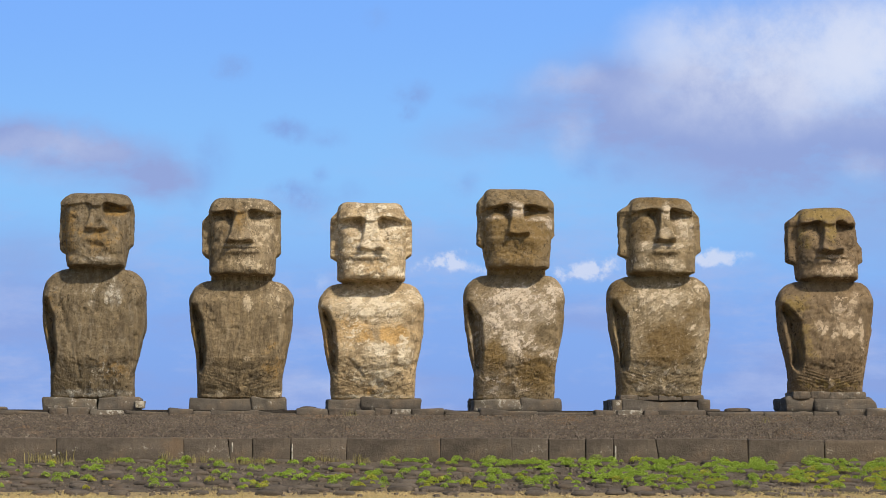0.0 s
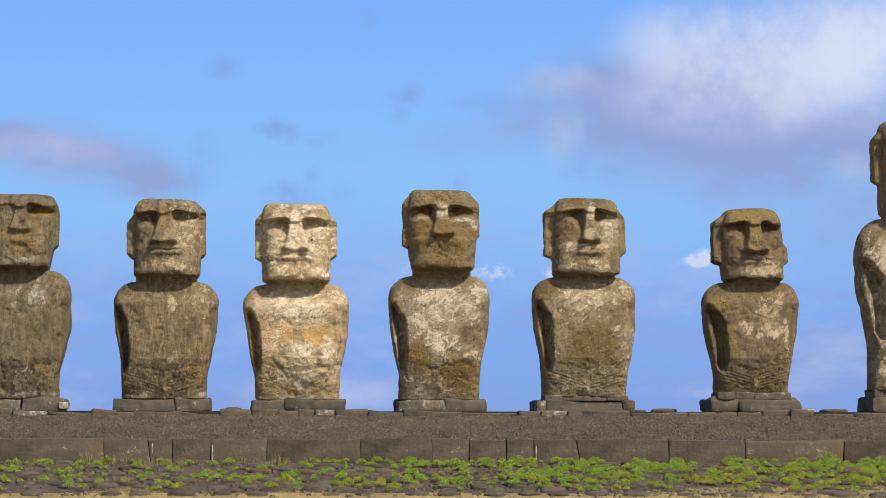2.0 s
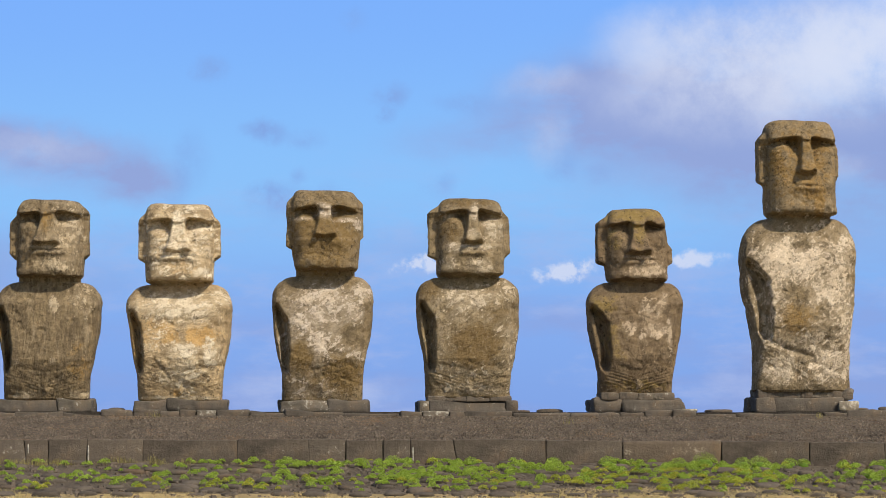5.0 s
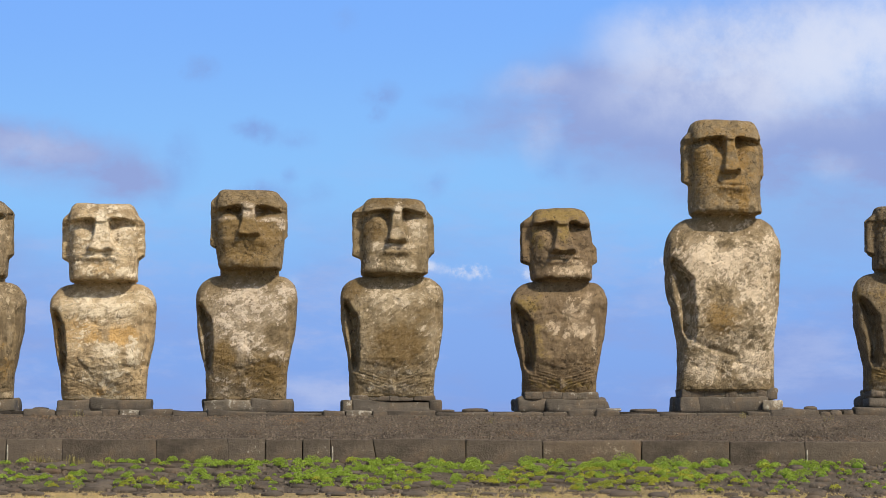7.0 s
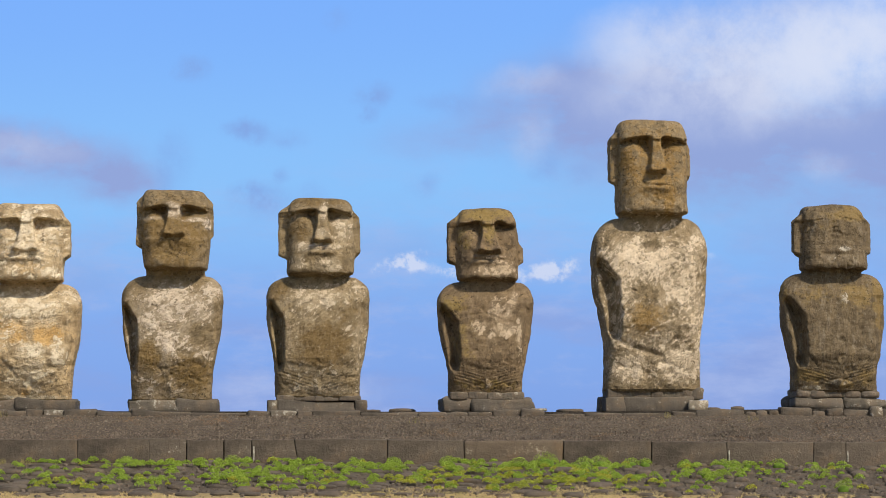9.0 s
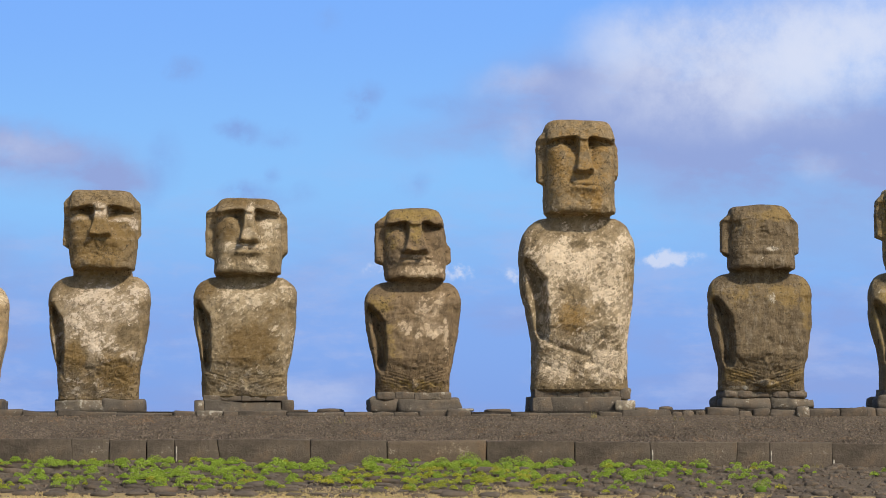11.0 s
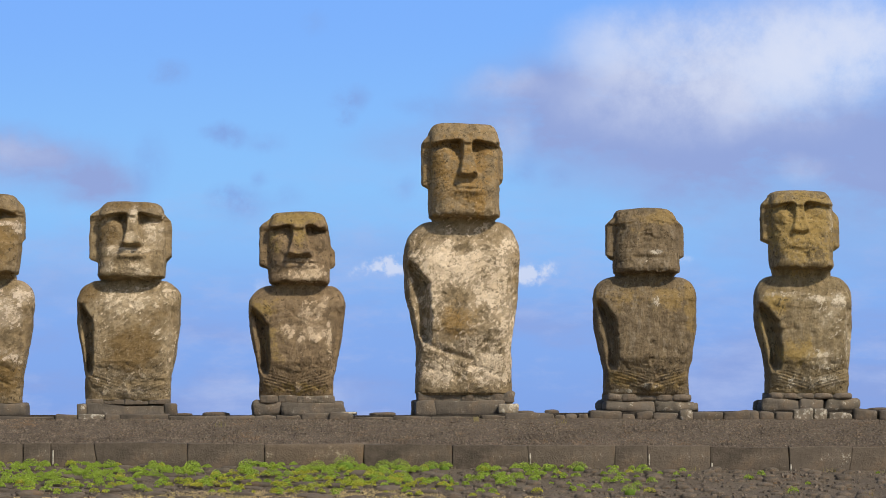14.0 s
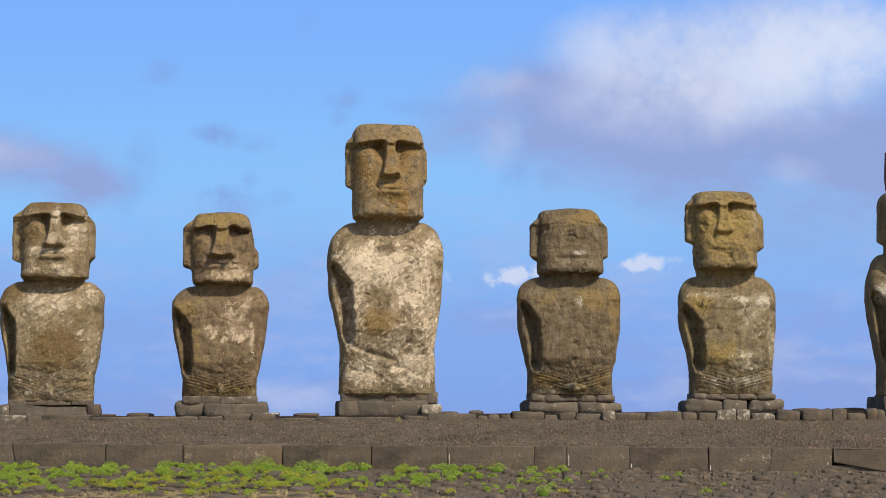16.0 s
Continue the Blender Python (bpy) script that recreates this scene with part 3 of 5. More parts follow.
    F += 0.022 * s * smooth(sh - 0.55 + 0.2 * aq, sh - 0.25 + 0.2 * aq, Z) * (1 - smooth(sh - 0.1, sh + 0.25, Z)) * smooth(0.8, 0.6, aq) * smooth(0.02, 0.14, aq) * trunk
    F -= 0.03 * np.exp(-((X / 0.05) ** 2 + ((Z - fo + 0.1) / 0.05) ** 2)) * trunk
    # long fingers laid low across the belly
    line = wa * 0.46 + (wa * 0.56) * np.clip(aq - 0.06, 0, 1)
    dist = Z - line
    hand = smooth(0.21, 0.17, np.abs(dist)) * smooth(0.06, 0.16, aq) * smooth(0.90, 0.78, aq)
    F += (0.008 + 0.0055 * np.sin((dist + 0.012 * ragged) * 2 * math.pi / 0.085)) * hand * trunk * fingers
    F += 0.05 * np.exp(-((X / 0.09) ** 2 + ((Z - wa * 0.42) / 0.12) ** 2)) * trunk
    F -= 0.015 * np.exp(-((Z - wa * 1.12 - 0.25 * aq) / 0.05) ** 2) * smooth(0.75, 0.6, aq) * trunk
    # gouges and cracks: lines across the front
    vx = X * cT - Y * sT
    for x0, z0, x1, z1, wide, deep in spec.get("gouges", ()):
        t = np.clip(((vx - x0) * (x1 - x0) + (Z - z0) * (z1 - z0)) / ((x1 - x0) ** 2 + (z1 - z0) ** 2), 0, 1)
        away = np.hypot(vx - x0 - t * (x1 - x0) + 0.03 * ragged, Z - z0 - t * (z1 - z0) + 0.03 * rough_low)
        F -= deep * np.exp(-(away / wide) ** 2) * (0.7 + 0.5 * ragged)
    # bosses: low swellings of the belly, chest or brow
    for x0, z0, rx, rz, tall in spec.get("bosses", ()):
        F += tall * smooth(1.15, 0.75, np.hypot((vx - x0) / rx, (Z - z0) / rz))
    Y = Y - wf * F
    # ears: long slabs at the sides of the head
    for k_ear, sgn in ((0, -1), (1, 1)):
        ex, e_top, e_bot = spec["ears"][k_ear]
        tall = smooth(e_bot - 0.06, e_bot + 0.09, Z + 0.05 * ragged) * smooth(e_top + 0.07, e_top - 0.20, Z)
        mask = tall * smooth(0.72, 0.90, sgn * u) * smooth(-0.50, -0.42, v) * (1 - smooth(0.25, 0.45, v))
        crease = tall * np.exp(-((v + 0.56) / 0.07) ** 2) * smooth(0.6, 0.8, sgn * u)
        gap = np.clip(sgn * (ex - X), 0.02, 0.4)
        groove = np.exp(-((v + 0.05) / 0.10) ** 2) * smooth(e_bot + 0.25, e_bot + 0.4, Z) * smooth(e_top - 0.05, e_top - 0.2, Z)
        X = X + sgn * mask * gap * (1 - 0.3 * groove) - sgn * (0.035 if sgn < 0 else 0.0) * crease
    # weathering
    fine = fbm(pts, 11, 3, seed + 4).reshape(X.shape)
    d = (0.030 * rough_low + 0.016 * ragged + 0.008 * fine) * (k > 0.5)
    chips = np.minimum(0, ragged + 0.55) * 0.06
    d = d + chips
    nrm = np.sqrt(u * u + v * v)
    X = X + d * u / nrm * 0.7
    Y = Y + d * v / nrm * 1.1
    Z = Z + 0.045 * ragged * np.exp(-((Z - chin) / 0.09) ** 2) + 0.035 * rough_low * smooth(top - 0.3, top, Z)
    nr, na = X.shape
    idx = np.arange(nr * na).reshape(nr, na)
    nxt = np.roll(idx, -1, axis=1)
    faces = np.stack([idx[:-1], nxt[:-1], nxt[1:], idx[1:]], -1).reshape(-1, 4)
    me = mesh_of("moai", np.stack([X.ravel(), Y.ravel(), Z.ravel()], 1), faces, mat)
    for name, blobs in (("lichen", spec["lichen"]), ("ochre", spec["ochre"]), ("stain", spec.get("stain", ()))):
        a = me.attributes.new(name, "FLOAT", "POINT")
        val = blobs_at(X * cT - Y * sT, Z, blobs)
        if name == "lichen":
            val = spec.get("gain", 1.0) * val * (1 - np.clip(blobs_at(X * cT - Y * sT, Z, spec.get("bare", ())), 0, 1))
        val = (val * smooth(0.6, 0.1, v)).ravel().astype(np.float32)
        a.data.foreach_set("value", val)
    px, pz = spec["place"]
    ob = new("moai", me)
    ob.matrix_basis = Matrix.Translation((px, 64.41 + 3.85 + 0.047 * px, pz)) @ Matrix.Rotation(radians(yaw), 4, "Z")
    return tagged(ob, label, "statue", "statues in a row on the platform")


M1 = dict(
    place=(-9.429, 2.742), bearing=-7.9, pedestal=(-1.3, 1.278, 2.72, 2.534),
    level=dict(top=5.525, brow=5.182, nose=4.463, mouth=4.159, chin=3.497, neck=3.437, shoulder=2.699, elbow=1.874, forearm=1.051, waist=0.668),
    span=dict(crown=(-0.823, 0.878), brow=(-0.889, 1.02), cheek=(-0.861, 1.004), jaw=(-0.752, 0.839), neck=(-0.697, 0.812), shoulder=(-1.383, 1.416), elbow=(-1.355, 1.405), forearm=(-1.191, 1.223), waist=(-1.136, 1.114), base=(-1.125, 1.125)),
    ears=((-0.933, 5.403, 3.911), (1.048, 5.126, 4.049)), nose=(0.016, 0.318, 0.219),
    lichen=[(0.5, 2.8, 0.22, 0.34, 0.85), (-0.08, 2.85, 0.2, 0.25, 0.45), (-0.08, 2.5, 0.12, 0.1, 0.6), (0, 0.11, 1.1, 0.10, 0.9), (0.33, 0.65, 0.55, 0.35, 0.4), (0.05, 3.66, 0.5, 0.1, 0.5)],
    ochre=[(0.55, 4.98, 0.3, 0.14, 1), (0.05, 4.25, 0.5, 0.4, 0.55), (-0.68, 4.45, 0.16, 0.7, 0.7), (0.5, 0.7, 0.35, 0.28, 0.7), (-1.2, 2.2, 0.16, 0.8, 0.4)],
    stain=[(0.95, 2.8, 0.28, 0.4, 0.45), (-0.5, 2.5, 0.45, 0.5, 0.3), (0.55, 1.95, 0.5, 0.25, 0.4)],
    recess=0.75, deep=0.75, face=dict(eyes=(0.15, 2.0), lips=0.3, wings=0.5), gouges=[(-0.95, 2.74, -0.7, 1.7, 0.05, 0.08), (-0.55, 1.7, -0.35, 0.5, 0.035, 0.05), (0.25, 2.9, 0.4, 2.5, 0.03, 0.05), (0.6, 5.0, 0.85, 5.0, 0.06, 0.16), (-0.2, 4.05, 0.15, 4.0, 0.08, 0.10), (-0.7, 3.85, -0.2, 3.62, 0.08, 0.10)], bosses=[(0.05, 5.28, 0.35, 0.2, 0.05)])
M2 = dict(
    place=(-5.492, 2.745), bearing=-4.6, pedestal=(-1.345, 1.241, 2.723, 2.503),
    level=dict(top=5.407, brow=5.018, nose=4.132, mouth=3.988, chin=3.286, neck=3.148, shoulder=2.541, elbow=1.879, forearm=1.054, waist=0.615),
    span=dict(crown=(-0.767, 0.855), brow=(-0.877, 0.949), cheek=(-0.861, 0.966), jaw=(-0.85, 0.921), neck=(-0.795, 0.855), shoulder=(-1.373, 1.417), elbow=(-1.329, 1.389), forearm=(-1.18, 1.241), waist=(-1.142, 1.142), base=(-1.136, 1.136)),
    ears=((-1.054, 4.918, 3.811), (1.081, 5.196, 3.839)), nose=(-0.025, 0.385, 0.303),
    lichen=[(0.55, 4.5, 0.42, 0.75, 0.72), (0.2, 3.6, 0.45, 0.3, 0.7), (0.1, 4.06, 0.5, 0.06, 0.95), (0.4, 5.3, 0.5, 0.12, 0.55), (0.65, 3.65, 0.25, 0.35, 0.62), (1.0, 2.7, 0.4, 0.5, 0.5), (0.2, 2.5, 0.13, 0.2, 0.95), (0.9, 0.1, 0.3, 0.1, 0.85), (-0.6, 0.1, 0.45, 0.08, 0.8), (1.08, 1.7, 0.10, 0.6, 0.5), (0.18, 1.0, 0.08, 0.08, 0.8), (-0.78, 0.97, 0.09, 0.08, 0.8)],
    ochre=[(0, 4.8, 0.2, 0.3, 0.6), (0.85, 0.9, 0.3, 0.5, 0.5), (-1.25, 1.6, 0.15, 0.6, 0.5), (-0.6, 4.3, 0.3, 0.5, 0.25)],
    gain=1.1,
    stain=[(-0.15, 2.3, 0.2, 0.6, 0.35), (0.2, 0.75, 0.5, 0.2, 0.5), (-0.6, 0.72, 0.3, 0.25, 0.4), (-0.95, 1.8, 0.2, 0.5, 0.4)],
    recess=0.74, bosses=[(0.35, 3.75, 0.5, 0.4, 0.03)])
M3 = dict(
    place=(-1.913, 2.72), bearing=-1.6, pedestal=(-1.249, 1.288, 2.703, 2.495),
    level=dict(top=5.331, brow=4.858, nose=3.97, mouth=3.859, chin=3.183, neck=3.128, shoulder=2.464, elbow=1.636, forearm=1.084, waist=0.644),
    span=dict(crown=(-0.902, 0.753), brow=(-1.029, 0.902), cheek=(-1.001, 0.902), jaw=(-0.973, 0.874), neck=(-0.836, 0.808), shoulder=(-1.47, 1.382), elbow=(-1.359, 1.343), forearm=(-1.249, 1.233), waist=(-1.15, 1.15), base=(-1.122, 1.122)),
    ears=((-1.166, 5.014, 3.737), (1.034, 4.958, 3.848)), nose=(-0.052, 0.37, 0.20),
    lichen=[(0, 4.2, 1.0, 1.0, 0.78), (-0.65, 4.68, 0.38, 0.17, 1.1), (0.55, 4.68, 0.4, 0.17, 1.1), (-0.05, 4.75, 0.2, 0.4, 1.1), (-0.05, 3.85, 0.55, 0.09, 1.1), (0.6, 3.4, 0.35, 0.15, 1), (-0.1, 2.5, 1.05, 0.38, 1.0), (0.1, 2.2, 0.9, 0.3, 0.75), (0.15, 1.2, 0.5, 0.3, 0.95), (0.85, 1.2, 0.25, 0.4, 0.9), (0.15, 0.7, 0.7, 0.5, 0.72), (0, 0.05, 1.1, 0.06, 0.9), (1.1, 2.75, 0.3, 0.25, 0.8), (-0.7, 1.6, 0.4, 0.5, 0.5), (0.3, 5.2, 0.5, 0.1, 0.8)],
    ochre=[(0.55, 1.7, 0.36, 0.3, 1.1), (-0.5, 1.8, 0.55, 0.4, 0.75), (-0.1, 4.5, 0.15, 0.2, 0.6), (0, 3.5, 0.45, 0.2, 0.6), (-1.3, 1.5, 0.15, 0.8, 0.7), (-0.04, 0.15, 0.12, 0.15, 1), (-0.6, 4.2, 0.25, 0.35, 0.4)],
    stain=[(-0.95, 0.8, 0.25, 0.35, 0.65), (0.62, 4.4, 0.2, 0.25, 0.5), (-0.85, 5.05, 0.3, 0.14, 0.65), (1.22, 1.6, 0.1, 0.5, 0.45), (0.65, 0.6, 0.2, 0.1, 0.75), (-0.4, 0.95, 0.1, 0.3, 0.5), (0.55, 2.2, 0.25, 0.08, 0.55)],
    recess=0.75, gouges=[(-0.65, 1.05, -0.25, 0.55, 0.05, 0.06), (0.95, 2.0, 1.1, 1.5, 0.05, 0.06)], bosses=[(0.15, 1.0, 0.75, 0.62, 0.05), (0, 2.4, 1.0, 0.25, 0.03)], face=dict(wings=1.5, eyes=(1.15, 1.15)))
M4 = dict(
    place=(1.911, 2.723), bearing=1.6, pedestal=(-1.183, 1.211, 2.706, 2.508),
    level=dict(top=5.73, brow=5.228, nose=4.386, mouth=4.303, chin=3.525, neck=3.358, shoulder=2.637, elbow=1.917, forearm=1.087, waist=0.7),
    span=dict(crown=(-0.785, 0.863), brow=(-0.879, 1.029), cheek=(-0.907, 1.056), jaw=(-0.769, 0.973), neck=(-0.741, 0.863), shoulder=(-1.377, 1.388), elbow=(-1.333, 1.344), forearm=(-1.183, 1.211), waist=(-1.084, 1.139), base=(-1.1, 1.1)),
    ears=((-1.006, 5.501, 4.136), (1.089, 5.473, 4.414)), nose=(0.116, 0.332, 0.243),
    lichen=[(0, 1.5, 1.1, 1.5, 0.5), (0.1, 5.1, 0.25, 0.18, 0.95), (0.7, 4.86, 0.35, 0.08, 0.7), (-0.55, 4.9, 0.35, 0.06, 0.5), (0.97, 4.75, 0.1, 0.13, 0.9), (0.1, 2.65, 0.9, 0.42, 0.8), (-0.1, 2.15, 0.8, 0.4, 0.8), (-0.1, 1.5, 0.35, 0.5, 0.8), (0.85, 2.3, 0.3, 0.4, 0.8), (0.75, 1.25, 0.4, 0.35, 0.62), (-0.93, 1.5, 0.2, 0.9, 0.62), (0.1, 1.0, 0.3, 0.3, 0.7), (-0.5, 0.2, 0.6, 0.15, 0.6), (1.1, 2.9, 0.3, 0.3, 0.7)],
    ochre=[(0.1, 4.4, 0.95, 1.0, 0.85), (-0.5, 1.15, 0.3, 0.4, 1), (0.6, 0.72, 0.55, 0.5, 0.95), (-0.2, 0.6, 0.4, 0.3, 0.6), (-1.2, 2.0, 0.12, 0.8, 0.5)],
    gain=1.2, bare=[(-0.5, 1.15, 0.32, 0.4, 1), (0.6, 0.72, 0.55, 0.42, 0.9), (0.85, 1.72, 0.25, 0.33, 0.9), (0.2, 2.0, 0.15, 0.12, 0.6)],
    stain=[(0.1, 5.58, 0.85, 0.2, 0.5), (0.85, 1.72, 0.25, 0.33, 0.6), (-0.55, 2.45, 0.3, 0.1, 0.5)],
    recess=0.70, face=dict(eyes=(1.15, 1.15), lips=0.35, wings=0.8))
M5 = dict(
    place=(5.845, 2.814), bearing=-2.9, pedestal=(-1.358, 1.303, 2.715, 2.494),
    level=dict(top=5.427, brow=5.025, nose=4.154, mouth=3.964, chin=3.306, neck=3.245, shoulder=2.639, elbow=1.861, forearm=1.029, waist=0.642),
    span=dict(crown=(-0.693, 0.87), brow=(-0.859, 0.97), cheek=(-0.859, 0.998), jaw=(-0.832, 0.97), neck=(-0.776, 0.859), shoulder=(-1.397, 1.425), elbow=(-1.358, 1.386), forearm=(-1.192, 1.248), waist=(-1.148, 1.164), base=(-1.137, 1.137)),
    ears=((-1.076, 5.176, 3.78), (1.126, 5.036, 3.864)), nose=(0.111, 0.275, 0.28),
    lichen=[(0.1, 1.6, 1.2, 1.4, 0.42), (0.15, 5.0, 0.1, 0.25, 1), (0.08, 4.4, 0.12, 0.15, 0.85), (0.65, 4.55, 0.3, 0.5, 0.68), (0.2, 4.03, 0.45, 0.08, 1.05), (-0.38, 4.03, 0.25, 0.15, 0.7), (0.3, 3.5, 0.35, 0.25, 0.75), (-0.5, 3.6, 0.35, 0.2, 0.5), (0.1, 2.62, 0.85, 0.36, 0.74), (0.95, 2.8, 0.35, 0.3, 0.6), (-0.45, 1.9, 0.3, 0.5, 0.5), (0.1, 0.75, 0.9, 0.25, 0.65), (1.05, 1.45, 0.25, 0.8, 0.6), (0, 0.2, 1, 0.15, 0.65), (-0.6, 4.9, 0.2, 0.1, 0.5)],
    ochre=[(0.18, 1.35, 0.62, 0.55, 1.25), (-0.05, 5.3, 0.8, 0.15, 0.8), (-0.5, 4.5, 0.35, 0.4, 0.75), (-1.1, 2.95, 0.4, 0.3, 0.85), (0.8, 2.2, 0.4, 0.4, 0.5)],
    gain=1.15, bare=[(0.18, 1.35, 0.66, 0.58, 1.1), (0.85, 2.25, 0.35, 0.4, 0.6)],
    stain=[(-0.45, 1.15, 0.12, 0.3, 0.4), (0.55, 1.55, 0.2, 0.35, 0.35), (-0.15, 3.75, 0.4, 0.12, 0.4)],
    recess=0.70, gouges=[(0.83, 3.03, 1.0, 2.64, 0.035, 0.05), (-0.9, 1.9, -0.75, 1.0, 0.04, 0.03)], bosses=[(0.1, 3.75, 0.55, 0.25, 0.04)], face=dict(eyes=(1.1, 1.25), wings=1.0))
M6 = dict(
    place=(10.398, 2.918), bearing=0.9, pedestal=(-1.199, 1.304, 2.763, 2.497),
    level=dict(top=5.053, brow=4.638, nose=3.787, mouth=3.619, chin=3.077, neck=3.021, shoulder=2.436, elbow=1.767, forearm=0.933, waist=0.544),
    span=dict(crown=(-0.67, 0.704), brow=(-0.809, 0.848), cheek=(-0.809, 0.926), jaw=(-0.754, 0.915), neck=(-0.67, 0.859), shoulder=(-1.299, 1.343), elbow=(-1.265, 1.282), forearm=(-1.087, 1.137), waist=(-1.015, 1.037), base=(-1.015, 1.015)),
    ears=((-1.009, 4.812, 3.524), (1.032, 4.111, 3.507)), nose=(0.108, 0.356, 0.323),
    lichen=[(0.35, 3.32, 0.45, 0.22, 1), (0, 3.25, 0.3, 0.15, 0.65), (0.2, 3.67, 0.35, 0.05, 0.7), (0.45, 2.2, 0.35, 0.3, 0.72), (0.57, 1.7, 0.3, 0.2, 1.05), (0.25, 1.3, 0.12, 0.4, 0.85), (0.93, 1.5, 0.08, 0.6, 0.85), (0.8, 2.45, 0.12, 0.3, 0.6), (-0.1, 1.8, 0.25, 0.2, 0.6), (0.1, 0.25, 0.08, 0.12, 0.6)],
    ochre=[(-0.05, 4.85, 0.7, 0.18, 1), (0.1, 4.35, 0.2, 0.35, 0.75), (0, 0.2, 0.9, 0.15, 0.6), (-0.85, 2.4, 0.4, 0.3, 0.6), (-0.55, 1.4, 0.3, 0.6, 0.5), (-0.55, 4.2, 0.2, 0.4, 0.5)],
    gain=1.1, bare=[(0.5, 1.1, 0.38, 0.33, 1)],
    stain=[(0.5, 1.1, 0.38, 0.33, 0.85), (0.68, 4.1, 0.16, 0.45, 0.65), (0.92, 2.3, 0.12, 0.35, 0.65), (0, 2.0, 0.3, 0.12, 0.55), (-0.5, 1.9, 0.15, 0.5, 0.35)],
    recess=0.62, gouges=[(-0.35, 2.1, 0.0, 2.15, 0.03, 0.03), (0.0, 2.15, 0.5, 1.95, 0.03, 0.03), (-0.6, 2.35, -0.55, 2.1, 0.03, 0.04)], face=dict(eyes=(1.0, 1.25)))
M7 = dict(
    place=(14.988, 3.013), bearing=4.7, pedestal=(-1.383, 1.633, 2.813, 2.543),
    level=dict(top=7.431, brow=6.867, nose=5.89, mouth=5.55, chin=4.794, neck=4.701, shoulder=3.607, elbow=2.602, forearm=1.743, waist=1.314),
    span=dict(crown=(-0.904, 0.861), brow=(-1.026, 0.99), cheek=(-1.011, 1.004), jaw=(-0.976, 1.011), neck=(-0.904, 0.847), shoulder=(-1.655, 1.54), elbow=(-1.605, 1.505), forearm=(-1.405, 1.383), waist=(-1.312, 1.312), base=(-1.333, 1.333)),
    ears=((-1.176, 7.033, 5.66), (1.047, 6.78, 5.768)), nose=(0.168, 0.27, 0.30),
    lichen=[(0, 2.4, 1.3, 2.1, 0.62), (-0.25, 3.5, 0.95, 0.6, 1.0), (0.85, 3.5, 0.6, 0.6, 0.72), (0.75, 2.6, 0.6, 0.8, 0.8), (-0.55, 2.7, 0.4, 0.6, 0.75), (0, 2.0, 0.7, 0.6, 0.6), (0.75, 0.7, 0.55, 0.45, 1), (-0.55, 0.6, 0.6, 0.45, 0.8), (1.25, 1.8, 0.2, 1.2, 0.7), (1.25, 4.1, 0.35, 0.3, 0.6), (-0.7, 1.7, 0.3, 0.5, 0.6)],
    ochre=[(0, 6.1, 1, 1.2, 0.62), (0.5, 5.15, 0.13, 0.5, 1.3), (0.6, 6.6, 0.25, 0.15, 1), (-0.15, 1.9, 0.55, 0.5, 0.7), (-0.6, 6.2, 0.25, 0.4, 0.9), (-0.3, 0.5, 0.5, 0.25, 0.5)],
    gain=1.32, bare=[(-0.15, 1.95, 0.45, 0.45, 0.8), (-0.13, 2.6, 0.4, 0.25, 0.8), (0.55, 2.1, 0.28, 0.28, 0.6), (0.03, 3.93, 0.25, 0.15, 0.7)],
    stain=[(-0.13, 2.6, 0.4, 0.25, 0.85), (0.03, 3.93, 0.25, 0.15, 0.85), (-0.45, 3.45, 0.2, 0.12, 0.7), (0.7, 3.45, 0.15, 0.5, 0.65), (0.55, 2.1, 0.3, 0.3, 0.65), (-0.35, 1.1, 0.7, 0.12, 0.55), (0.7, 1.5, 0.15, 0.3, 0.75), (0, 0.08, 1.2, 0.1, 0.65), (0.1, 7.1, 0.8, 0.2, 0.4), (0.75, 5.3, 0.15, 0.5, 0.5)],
    recess=0.62, deep=0.95, gouges=[(-1.24, 1.38, 0.2, 0.9, 0.07, 0.07), (1.05, 3.2, 1.1, 1.8, 0.04, 0.05)], face=dict(wings=0.35, lips=0.55, eyes=(1.1, 1.2)))
